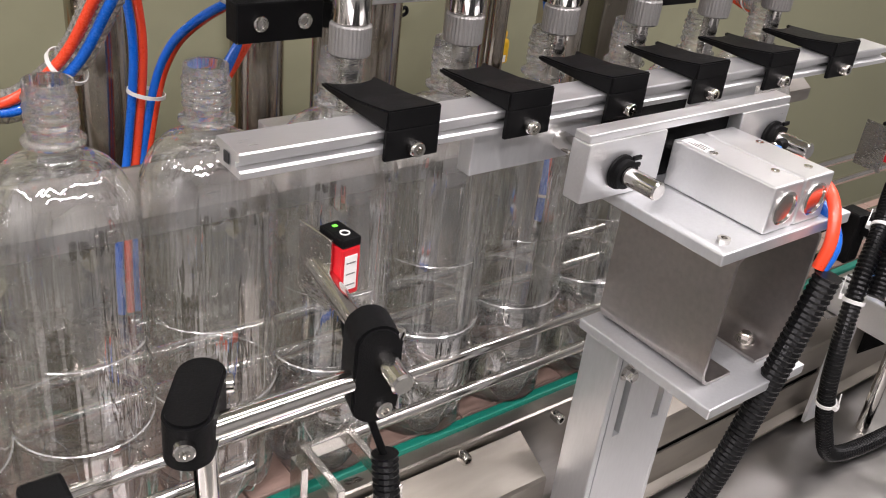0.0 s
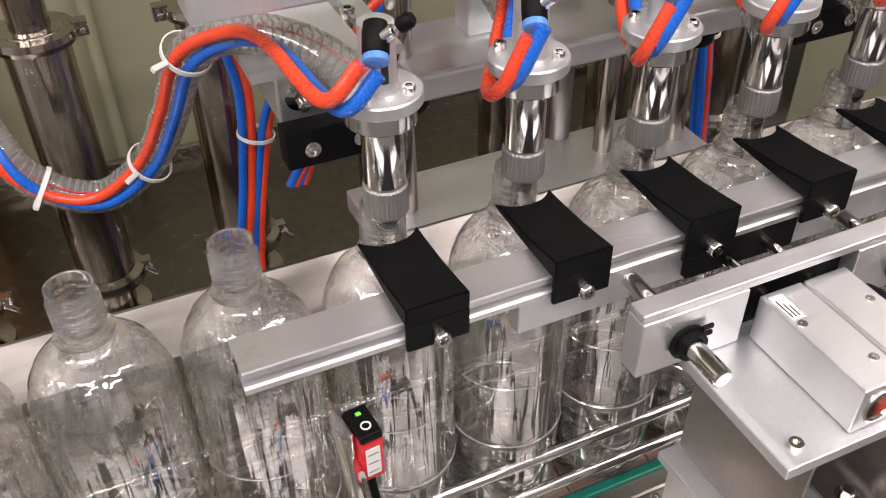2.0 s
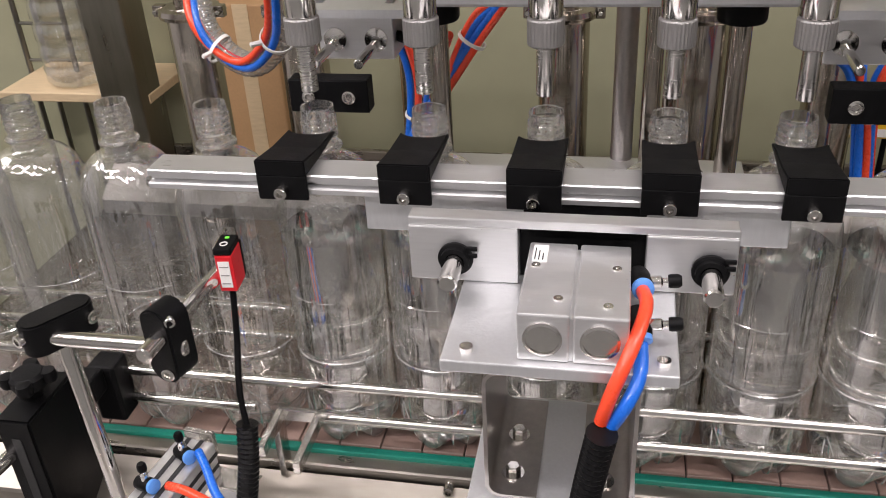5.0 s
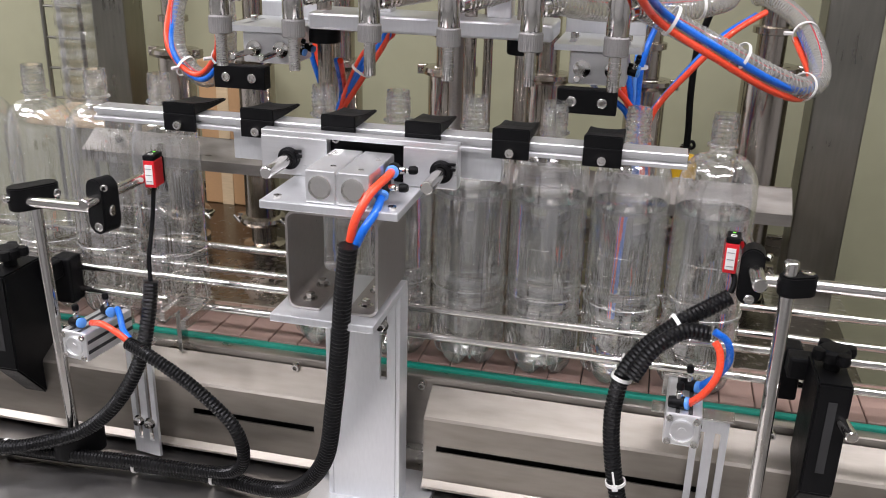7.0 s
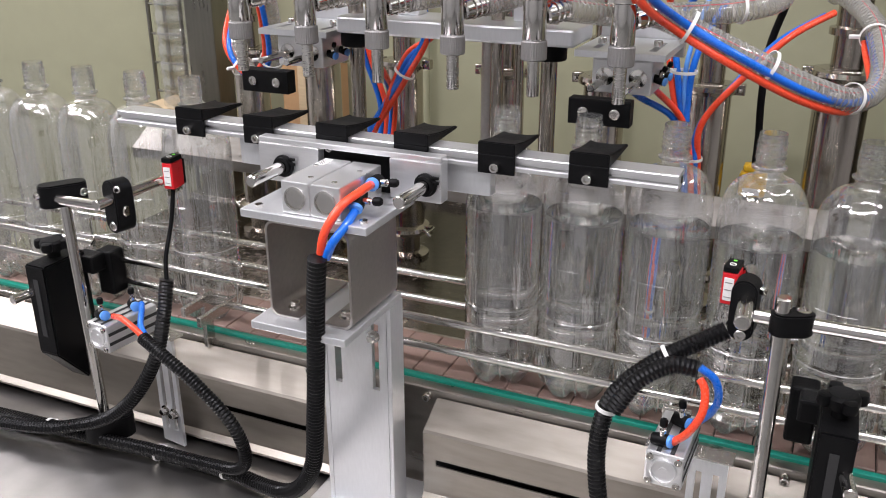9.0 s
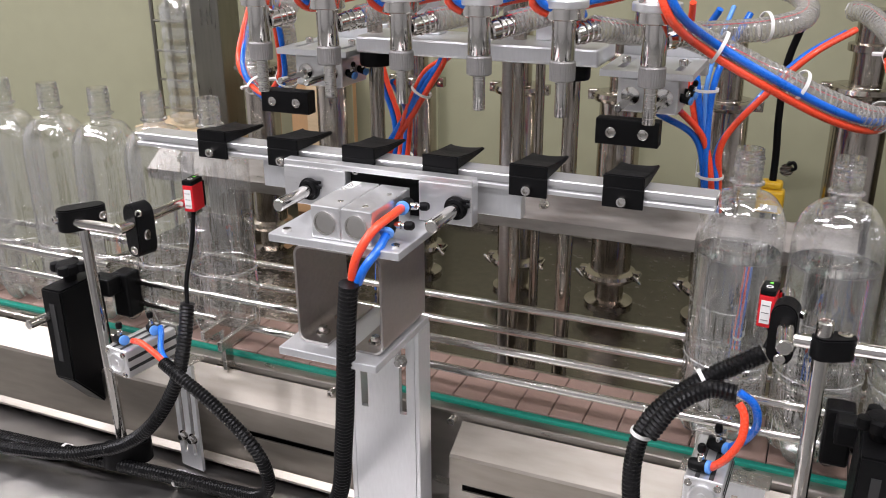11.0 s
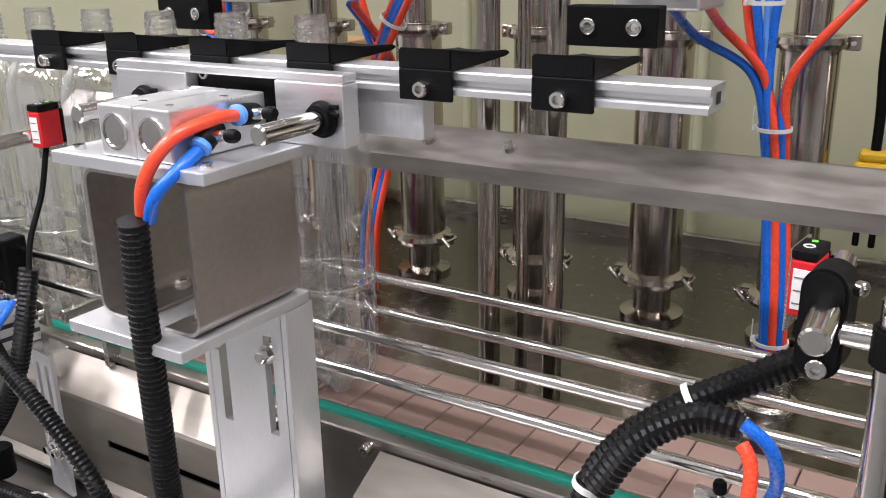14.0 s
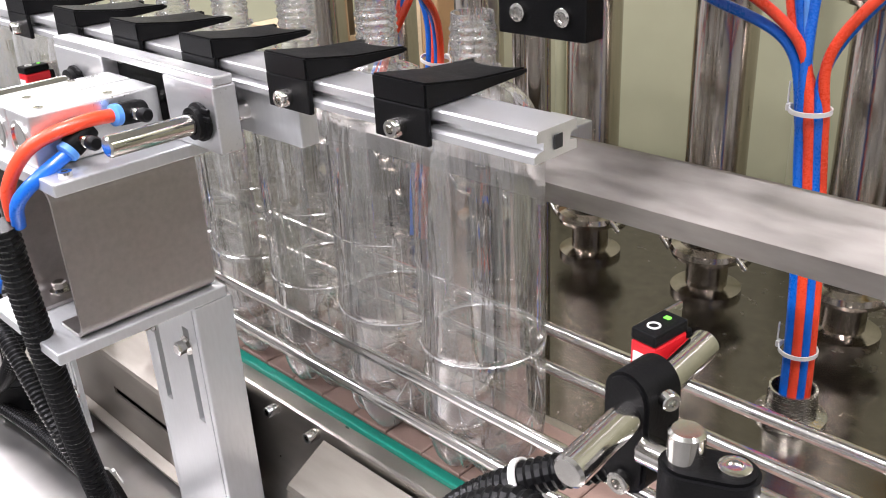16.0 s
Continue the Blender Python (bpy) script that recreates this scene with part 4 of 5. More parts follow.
def neck_holder(x, label):
    h = thing("neck_holder", label, "air cylinder", "neck holders", at=(x, 0, 0.008))
    part("mount_plate", moved(plate_with_slots(0.098, 0.11, 0.007, [(0.018, 0.02, 0.085, 0.004), (0.080, 0.02, 0.085, 0.004)]), Matrix.Translation((-0.049, 0.045, 0.305)) @ pose(0, 0, 0, -90)), ALUPLATE, h)
    part("side_bar", box((-0.049, 0.158, 0.285), (0.049, 0.170, 0.325), 0.001), ALUPLATE, h)
    body = part("cylinder_body", box((-0.032, 0.060, 0.258), (0.034, 0.125, 0.2955), 0.002), ALU, h)
    for k in (-1, 1):
        smooth(part("rod_seal", lathe([(0.004, 0), (0.010, 0), (0.010, 0.002), (0.004, 0.003), (0.004, 0)], 24, pose(0.001 + k * 0.018, 0.060, 0.276, 90)), POLISHED, body))
    jaw = part("jaw", box((-0.036, -0.014, 0.239), (0.029, 0.003, 0.266), 0.001), BLACK, h, "black jaw block with two screws")
    JAWS.append(jaw)
    for k in (-1, 1):
        smooth(part("piston_rod", rod((0.001 + k * 0.018, 0.0, 0.274), (0.001 + k * 0.018, 0.085, 0.274), 0.004, 14), POLISHED, jaw))
    for k in (-1, 1):
        cap_screw(jaw, (-0.003 + k * 0.0165, -0.014, 0.2525), (0, -1, 0), 0.0055, 0.003)
    for bx in (-0.031, 0.031):
        cap_screw(h, (bx, 0.095, 0.3055), (0, 0, 1), 0.005, 0.007)
    for k in range(2):
        fitting(h, (0.040, 0.072 + 0.03 * k, 0.274), (0.9, -0.2, -0.2), (0.4, -0.2, 1), True, 0.7)
    return h


neck_holder(-0.215, "aluminium neck holder with a black jaw over the inlet")
neck_holder(0.193, "aluminium neck holder with a black jaw over the outlet")

# ---- nozzle carriage ----
XN = [-0.2180 + 0.0872 * i for i in range(6)]
carriage = thing("nozzle_carriage", "lifting beam with six stainless steel filling nozzles", "filling head")
beam = part("lift_beam", box((-0.158, 0.055, 0.312), (0.140, 0.135, 0.332), 0.003), ALUPLATE, carriage)
for gx in (-0.150, 0.102):
    smooth(part("bearing", lathe([(0.0097, 0.292), (0.019, 0.292), (0.020, 0.294), (0.020, 0.311), (0.0097, 0.311), (0.0097, 0.292)], 28, pose(gx, 0.092, 0)), BLACK, carriage, "black bearing collar"))
part("nozzle_bar", box((-0.30, -0.010, 0.425), (0.30, 0.020, 0.445), 0.002), ALUPLATE, carriage)
part("arm", box((-0.10, 0.018, 0.425), (-0.06, 0.12, 0.445), 0.002), ALUPLATE, carriage)
part("arm", box((0.05, 0.018, 0.425), (0.09, 0.12, 0.445), 0.002), ALUPLATE, carriage)
for s in (-0.08, 0.07):
    part("upright", box((s - 0.015, 0.095, 0.332), (s + 0.015, 0.12, 0.426), 0.002), ALUPLATE, carriage)


def knurled(r, z0, z1, seg=64):
    bm = bmesh.new()
    ring = lambda rr, z: [bm.verts.new(((rr + (0.0004 if i % 2 else 0)) * math.cos(2 * math.pi * i / seg), (rr + (0.0004 if i % 2 else 0)) * math.sin(2 * math.pi * i / seg), z)) for i in range(seg)]
    rings = [ring(r - 0.0012, z0), ring(r, z0 + 0.0012), ring(r, z1 - 0.0012), ring(r - 0.0012, z1)]
    for lo, hi in zip(rings, rings[1:]):
        for i in range(seg):
            j = (i + 1) % seg
            bm.faces.new((lo[i], lo[j], hi[j], hi[i]))
    bm.faces.new(rings[0][::-1])
    bm.faces.new(rings[-1])
    return bm


def nozzle(x):
    """Tip, knurled collar, polished body, flange with screws, slotted neck; z from the raised tip."""
    z = 0.281
    body = smooth(part("nozzle", lathe([(0.0112, z + 0.056), (0.0118, z + 0.057), (0.0118, z + 0.096)], 32, pose(x, YN, 0)), POLISHED, carriage, "polished stainless steel filling nozzle"), 35)
    smooth(part("nozzle_tip", lathe([(0.0042, z + 0.002), (0.0045, z), (0.0062, z), (0.0064, z + 0.001), (0.0064, z + 0.038)], 24, pose(x, YN, 0)), STEEL, body), 35)
    part("knurled_collar", moved(knurled(0.0125, z + 0.036, z + 0.0555), pose(x, YN, 0)), GREY, body)
    smooth(part("flange", lathe([(0.0118, z + 0.095), (0.0185, z + 0.095), (0.0195, z + 0.096), (0.0195, z + 0.106), (0.0118, z + 0.106)], 36, pose(x, YN, 0)), POLISHED, body), 35)
    cover = smooth(part("cover", lathe([(0, z + 0.1062), (0.0222, z + 0.1062), (0.0230, z + 0.107), (0.0230, z + 0.113), (0.0222, z + 0.114), (0.011, z + 0.114), (0.0098, z + 0.116), (0.0094, z + 0.150), (0.008, z + 0.151), (0, z + 0.151)], 36, pose(x, YN, 0)), ALU, body), 35)
    for k in range(4):
        a = math.pi / 4 + k * math.pi / 2
        cap_screw(cover, (x + 0.0165 * math.cos(a), YN + 0.0165 * math.sin(a), z + 0.114), (0, 0, 1), 0.0036, 0.0045)
    # Near-black strip imitates the shade inside the neck slot.
    part("window", box((x - 0.002, YN - 0.0099, z + 0.120), (x + 0.002, YN - 0.0090, z + 0.140), 0.0004), DARK, cover)
    smooth(part("elbow", rod((x + 0.006, YN + 0.010, z + 0.078), (x + 0.022, YN + 0.036, z + 0.083), 0.0098, 20), POLISHED, body))
    for k in range(3):
        t = 0.35 + 0.22 * k
        a = Vector((x + 0.006, YN + 0.010, z + 0.078)).lerp(Vector((x + 0.022, YN + 0.036, z + 0.083)), t)
        b = a + Vector((0.016, 0.026, 0.005)).normalized() * 0.003
        smooth(part("barb", rod(a, b, 0.0112, 20), STEEL, body))
    fit_ = fitting(cover, (x - 0.004, YN - 0.010, z + 0.144), (-0.3, -0.7, -0.6), (0.5, -0.4, 0.5), True, 1.0)
    return body


for nx in XN:
    nozzle(nx)


# ---- hoses of the nozzles, carried by the lifting beam ----
def clear_hose(points, label):
    h = smooth(part("clear_hose", sweep(points, 0.0130, 16, 0.008), HOSE, carriage, label), 80)
    line = spline(points, 0.0009)
    bm = bmesh.new()
    up, ring_last = Vector((0.2, 0.5, 0.84)).normalized(), None
    for i, p in enumerate(line):
        way = (line[min(i + 1, len(line) - 1)] - line[max(i - 1, 0)]).normalized()
        up = (up - way * up.dot(way)).normalized()
        other = way.cross(up)
        a = 2 * math.pi * i * 0.0009 / 0.0070
        c = p + 0.0125 * (math.cos(a) * up + math.sin(a) * other)
        out = (c - p).normalized()
        ring = [bm.verts.new(c + 0.0010 * (math.cos(2 * math.pi * k / 4) * out + math.sin(2 * math.pi * k / 4) * way)) for k in range(4)]
        if ring_last:
            for k in range(4):
                bm.faces.new((ring_last[k], ring_last[(k + 1) % 4], ring[(k + 1) % 4], ring[k]))
        ring_last = ring
    part("spiral", bm, HOSE_RIB, h, "pale stiffening spiral in the hose wall")
    stripe = [Vector(p) + Vector((0, -0.0094, 0.0094)) for p in points]
    smooth(part("red_stripe", sweep(stripe, 0.0008, 6, 0.01), STRIPE, h, "thin red stripe along the hose"), 80)
    return h


STRIPE = mat("red_stripe_ink", (0.55, 0.02, 0.04), 0.4, 0.0, 60, 0.1, 0.0)
ZE = 0.364
hose_lines = [
    [(XN[0] + 0.014, YN + 0.03, ZE), (XN[0] - 0.010, 0.030, 0.380), (-0.262, 0.075, 0.379), (-0.290, 0.103, 0.357), (-0.305, 0.135, 0.304), (-0.325, 0.165, 0.251), (-0.363, 0.185, 0.217), (-0.401, 0.20, 0.226), (-0.425, 0.21, 0.262), (-0.44, 0.27, 0.33), (-0.40, 0.37, 0.36)],
    [(XN[1] + 0.020, YN + 0.034, ZE), (XN[1] + 0.045, 0.06, 0.372), (XN[1] + 0.03, 0.15, 0.40), (-0.20, 0.28, 0.42), (-0.228, 0.37, 0.40)],
    [(XN[2] + 0.020, YN + 0.034, ZE), (XN[2] + 0.050, 0.05, 0.370), (XN[2] + 0.055, 0.14, 0.395), (-0.05, 0.28, 0.42), (-0.08, 0.37, 0.40)],
    [(XN[3] + 0.020, YN + 0.034, ZE), (XN[3] + 0.050, 0.04, 0.374), (XN[3] + 0.070, 0.13, 0.40), (0.10, 0.28, 0.42), (0.066, 0.37, 0.40)],
    [(XN[4] + 0.020, YN + 0.034, ZE), (XN[4] + 0.055, 0.05, 0.352), (0.235, 0.10, 0.348), (0.300, 0.15, 0.350), (0.338, 0.20, 0.360), (0.320, 0.27, 0.378), (0.25, 0.34, 0.385), (0.215, 0.38, 0.38)],
    [(XN[5] + 0.018, YN + 0.034, ZE), (0.255, 0.005, 0.353), (0.320, 0.02, 0.322), (0.385, 0.06, 0.288), (0.430, 0.11, 0.270), (0.452, 0.18, 0.282), (0.440, 0.28, 0.322), (0.405, 0.38, 0.345), (0.385, 0.41, 0.345)],
]
for line in hose_lines:
    clear_hose(line, "clear ribbed hose with a red stripe")


def twin_tubes(points, apart, label, parent=None):
    """A red and a blue air tube side by side."""
    for k, (material, word) in enumerate(((RED_TUBE, "orange-red"), (BLUE_TUBE, "blue"))):
        line = [Vector(p) + (k - 0.5) * Vector(apart) for p in points]
        if parent:
            smooth(part("air_tube", sweep(line, 0.0041, 12, 0.006), material, parent, f"{word} {label}"), 80)
        else:
            tube("air_tube", line, 0.0041, material, f"{word} {label}")


for i, line in enumerate(hose_lines):
    nx = XN[i]
    if i == 0:
        top = [(p[0] - 0.004, p[1] - 0.013, p[2] + 0.004) for p in line[1:10]]
        twin_tubes([(nx - 0.012, YN - 0.022, 0.418), (nx - 0.030, YN - 0.012, 0.398), (nx - 0.035, 0.02, 0.392)] + top[1:], (0.008, -0.002, -0.006), "air tube along the hose of the first nozzle", carriage)
    elif i == 5:
        twin_tubes([(nx + 0.004, YN - 0.022, 0.42), (nx + 0.020, YN - 0.020, 0.385), (0.262, -0.012, 0.352), (0.320, 0.004, 0.318), (0.382, 0.045, 0.282), (0.425, 0.10, 0.264), (0.445, 0.17, 0.272), (0.432, 0.27, 0.31)], (0.004, 0.0, 0.009), "air tube along the hose of the last nozzle", carriage)
    else:
        twin_tubes([(nx - 0.010, YN - 0.024, 0.420), (nx - 0.022, YN - 0.020, 0.392), (nx - 0.028 + 0.01 * i, YN + 0.005, 0.377), (nx + 0.005, YN + 0.04, 0.385), (nx + 0.045, 0.06, 0.395), (nx + 0.05, 0.16, 0.42)], (0.007, -0.003, 0.005), "air tube looping behind a nozzle", carriage)


def tie_on(parent, at, way, r):
    m = Matrix.Translation(at) @ Vector(way).normalized().to_track_quat("Z", "Y").to_matrix().to_4x4()
    band = smooth(part("cable_tie", lathe([(r, -0.0018), (r + 0.001, -0.0018), (r + 0.001, 0.0018), (r, 0.0018), (r, -0.0018)], 22, m), WHITE, parent, "white cable tie"))
    part("tie_tail", box((r, -0.002, -0.002), (r + 0.012, 0.002, 0.002), 0.0005, m), WHITE, band)


for at, way in (((-0.291, 0.100, 0.360), (-0.3, 0.5, -0.8)), ((-0.326, 0.160, 0.252), (-0.5, 0.5, -0.8)), ((-0.405, 0.196, 0.230), (-0.8, 0.2, 0.5)), ((0.270, 0.002, 0.349), (1, 0.2, -0.5)), ((0.345, 0.030, 0.312), (0.9, 0.4, -0.5)), ((0.425, 0.105, 0.272), (0.6, 0.7, -0.2)), ((0.300, 0.15, 0.352), (1, 0.6, 0)), ((0.44, 0.26, 0.314), (-0.2, 0.9, 0.3))):
    tie_on(carriage, at, way, 0.0158)

# ---- tube bundles between deck and head ----
for k, (material, dx, dy, top) in enumerate([
    (BLUE_TUBE, -0.010, 0.0, [(0.225, 0.24, 0.20), (0.185, 0.20, 0.235), (0.19, 0.10, 0.27)]), (RED_TUBE, 0.002, -0.006, [(0.235, 0.24, 0.20), (0.205, 0.20, 0.245), (0.222, 0.085, 0.275)]),
    (BLUE_TUBE, -0.003, 0.006, [(0.225, 0.25, 0.24), (0.215, 0.26, 0.31), (0.24, 0.24, 0.36)]), (RED_TUBE, 0.006, 0.004, [(0.222, 0.25, 0.22), (0.205, 0.26, 0.30), (0.21, 0.22, 0.37)]),
    (BLUE_TUBE, 0.008, -0.002, [(0.255, 0.25, 0.19), (0.290, 0.26, 0.245), (0.335, 0.27, 0.30), (0.385, 0.32, 0.33)]), (RED_TUBE, 0.012, 0.003, [(0.260, 0.24, 0.20), (0.305, 0.25, 0.262), (0.35, 0.26, 0.31), (0.395, 0.31, 0.335)]),
    (BLUE_TUBE, -0.006, -0.006, [(0.238, 0.25, 0.23), (0.245, 0.26, 0.29), (0.27, 0.30, 0.35)]), (LIGHT_BLUE, 0.0, 0.0, [(0.232, 0.25, 0.24), (0.236, 0.26, 0.30), (0.25, 0.30, 0.36)]),
]):
    r = 0.0042 if material is not LIGHT_BLUE else 0.003
    tube("air_tube", [(0.270 + dx * 0.8, 0.228 + dy, DECK + 0.005), (0.268 + dx * 0.8, 0.232 + dy, -0.06), (0.262 + dx * 0.8, 0.236 + dy, 0.03), (0.250 + dx * 0.8, 0.24 + dy, 0.14)] + top, r, material, ("orange-red" if material is RED_TUBE else "blue") + " plastic air tube rising from the deck")
for z in (-0.052, 0.152, 0.262):
    cable_tie((0.267 if z < 0 else 0.249 if z < 0.2 else 0.232, 0.234 if z < 0 else 0.24, z), (0, 0, 1), 0.0150)
socket = thing("deck_grommet", "steel ring round the tubes in the deck", "grommet", at=(0.270, 0.228, DECK))
smooth(part("ring", lathe([(0.020, 0), (0.030, 0), (0.030, 0.004), (0.022, 0.006), (0.020, 0.03), (0.018, 0.03), (0.018, 0)], 28), STEEL, socket))
for k, (material, dx) in enumerate(((BLUE_TUBE, -0.007), (RED_TUBE, 0.002), (BLUE_TUBE, 0.009), (RED_TUBE, 0.014))):
    top = [(-0.215 + dx, 0.29, 0.15), (-0.195 + dx, 0.25, 0.20), (-0.165 + dx, 0.15, 0.26)] if k > 1 else [(-0.222 + dx, 0.30, 0.16), (-0.235 + dx, 0.28, 0.24), (-0.25 + dx, 0.26, 0.34)]
    tube("air_tube", [(-0.255 + dx, 0.285, DECK + 0.004), (-0.250 + dx, 0.29, -0.02), (-0.232 + dx, 0.30, 0.07)] + top, 0.0042, material, ("orange-red" if material is RED_TUBE else "blue") + " plastic air tube by the inlet column")
cable_tie((-0.219, 0.300, 0.118), (0.2, 0, 1), 0.017)
for k, (material, dz) in enumerate(((BLUE_TUBE, 0.0), (RED_TUBE, -0.010), (BLUE_TUBE, 0.012), (RED_TUBE, 0.02))):
    tube("air_tube", [(-0.215 + 0.004 * k, 0.20, 0.12), (-0.185 + 0.004 * k, 0.20, 0.17 + dz * 0.6), (-0.135, 0.20, 0.243 + dz), (-0.095 + 0.003 * k, 0.18, 0.30), (-0.075 - 0.012 * k, 0.12, 0.36)], 0.0042, material, ("orange-red" if material is RED_TUBE else "blue") + " plastic air tube rising to the lifting beam")
cable_tie((-0.138, 0.2, 0.24), (0.5, 0, 0.8), 0.014)

# ---- yellow plug on a black cable ----
tube("power_cable", [(0.316, 0.42, 0.085), (0.316, 0.42, 0.14), (0.313, 0.42, 0.20), (0.315, 0.42, 0.27), (0.330, 0.41, 0.33)], 0.0052, BLACK, "black power cable down to the yellow plug", "cable", "cables")
plug = thing("cable_plug", "yellow plastic plug on a black cable", "plug", at=(0.316, 0.42, 0.078))
part("plug_body", box((-0.019, -0.012, -0.022), (0.019, 0.012, 0.014), 0.005), YELLOW, plug)
part("plug_collar", box((-0.015, -0.010, 0.014), (0.015, 0.010, 0.026), 0.004), YELLOW, plug)
part("print_bar", box((-0.012, -0.0126, -0.018), (0.012, -0.0121, -0.008), 0.0), WHITE, plug)
for k in (-1, 1):
    smooth(part("lead", rod((k * 0.008, 0, -0.08), (k * 0.008, 0, -0.02), 0.0035, 10), BLACK, plug))
knob_ = thing("wall_hook", "small steel hook on the wall panel", "hook", at=(0.327, 0.672, 0.058))
smooth(part("hook", sweep([(0, 0.03, 0), (0, 0, 0.004), (0.008, -0.006, 0.010), (0.012, -0.004, 0.0), (0.004, 0, -0.006)], 0.003, 10, 0.003), BLACK, knob_))
smooth(part("plate", lathe([(0, 0), (0.011, 0), (0.011, 0.003), (0, 0.003)], 20, pose(-0.002, 0.004, -0.006, 90)), STEEL, knob_))

# ---- frame posts, rear panel, rack ----
panel = part("rear_panel", box((-3, 0.70, -1.0), (3, 0.72, CEIL), 0.0), WALLMAT)
tagged(panel, "olive cream painted sheet panel behind the columns", "panel", kind="structure")
for x, y, w, label in ((-0.735, 0.55, 0.066, "square grey steel frame post at the inlet end"), (0.520, 0.42, 0.075, "square grey steel frame post at the outlet end")):
    post = thing("frame_post", label, "frame post", "frame posts", at=(x, y, 0))
    part("tube", box((-w / 2, -w / 2, DECK), (w / 2, w / 2, 1.2), 0.003), DARKFRAME, post)
    part("foot", box((-w * 0.8, -w * 0.8, DECK), (w * 0.8, w * 0.8, DECK + 0.006), 0.001), STEEL, post)
for x in (0.055, -0.33):
    pipe_ = smooth(part("conduit_pipe", rod((x, 0.68, DECK), (x, 0.68, 0.6), 0.008), WALLMAT))
    tagged(pipe_, "thin painted pipe on the rear panel", "pipe", "pipes on the panel")

rack = thing("wire_rack", "dark wire rack with a pale shelf board", "rack")
for x in (-0.965, -0.880):
    for y in (0.64, 0.69):
        smooth(part("upright", rod((x, y, -1.0), (x, y, 0.75), 0.0045, 10), DARKFRAME, rack))
for k in range(12):
    smooth(part("rung", rod((-0.965, 0.64, 0.0 + 0.062 * k), (-0.880, 0.64, 0.0 + 0.062 * k), 0.0028, 8), DARKFRAME, rack))
part("shelf_board", box((-0.96, 0.54, 0.028), (-0.70, 0.69, 0.043), 0.002), WOOD, rack)
part("leg", box((-0.74, 0.60, DECK), (-0.72, 0.62, 0.028), 0.001), DARKFRAME, rack)


def jar_profile(r, h):
    pts = [(0, 0.002), (r * 0.8, 0), (r, r * 0.18)]
    z = r * 0.18
    while z < h * 0.72:
        pts += [(r, z + 0.02), (r * 0.955, z + 0.024), (r * 0.955, z + 0.028), (r, z + 0.032)]
        z += 0.034
    pts += [(r, h * 0.74), (r * 0.93, h * 0.82), (r * 0.6, h * 0.9), (r * 0.34, h * 0.93), (r * 0.34, h)]
    return pts


for x, r, h in ((-0.850, 0.050, 0.30),):
    big = smooth(part("water_jug", lathe(jar_profile(r, h), 36, pose(x, 0.60, 0.043)), PET), 60)
    tagged(big, "large clear ribbed plastic jug on the shelf board", "bottle", "jugs on the rack")
carton = thing("cardboard_box", "brown cardboard box behind the columns", "box", at=(-0.55, 0.63, DECK))
part("carton", box((-0.05, -0.045, 0), (0.05, 0.045, 0.285), 0.003), CARTON, carton)
part("tape", box((-0.012, -0.0462, 0), (0.012, -0.0452, 0.285), 0.0), WOOD, carton)


# ---- bottles ----
def neck_mat():
    """Thick clear plastic of the threaded neck."""
    m, nt, bsdf = nodes_of("clear_neck_plastic")
    n, link = nt.nodes, nt.links
    glass = n.new("ShaderNodeBsdfGlass")
    glass.inputs["IOR"].default_value, glass.inputs["Roughness"].default_value = 1.45, 0.01
    glass.inputs["Color"].default_value = (0.97, 0.975, 0.975, 1)
    clear = n.new("ShaderNodeBsdfTransparent")
    clear.inputs[0].default_value = (0.97, 0.97, 0.97, 1)
    milk = n.new("ShaderNodeBsdfDiffuse")
    milk.inputs[0].default_value = (0.8, 0.8, 0.8, 1)
    a, b = n.new("ShaderNodeMixShader"), n.new("ShaderNodeMixShader")
    a.inputs[0].default_value, b.inputs[0].default_value = 0.70, 0.025
    link.new(clear.outputs[0], a.inputs[1])
    link.new(glass.outputs[0], a.inputs[2])
    link.new(a.outputs[0], b.inputs[1])
    link.new(milk.outputs[0], b.inputs[2])
    link.new(b.outputs[0], n["Material Output"].inputs[0])
    n.remove(bsdf)
    return m


def bottle_profile():
    """Half outline from the base to the lip: petal base, straight wall, round shoulder, ringed and threaded neck."""
    r = R_BOTTLE
    pts = [(0.0, 0.010), (0.010, 0.0085), (0.018, 0.004), (0.024, 0.0008), (0.028, 0.0), (0.034, 0.004), (0.039, 0.012), (0.0412, 0.022), (r, 0.034), (r, 0.060), (r, 0.092), (r + 0.0003, 0.0942), (r - 0.0014, 0.0965), (r - 0.0014, 0.0982), (r + 0.0003, 0.1005), (r, 0.1025)]
    pts += [(r, 0.120 + 0.020 * k) for k in range(6)]
    for k in range(1, 13):
        a = math.pi / 2 * k / 13
        pts.append((0.0146 + (r - 0.0146) * math.cos(a) ** 0.92, 0.222 + 0.0475 * math.sin(a)))
    pts += [(0.0146, 0.2702), (0.0132, 0.2725), (0.0129, 0.2768), (0.0132, 0.2776), (0.0162, 0.2784), (0.0165, 0.2794), (0.0162, 0.2804), (0.0131, 0.2812), (0.0129, 0.2860)]
    for k in range(4):
        z = 0.2880 + 0.0048 * k
        pts += [(0.0138, z), (0.0141, z + 0.0007), (0.0138, z + 0.0014), (0.0129, z + 0.0026), (0.0128, z + 0.0036)]
    pts += [(0.0128, 0.3100), (0.0126, H_BOTTLE), (0.0116, H_BOTTLE), (0.0112, 0.3112), (0.0112, 0.284)]
    return pts


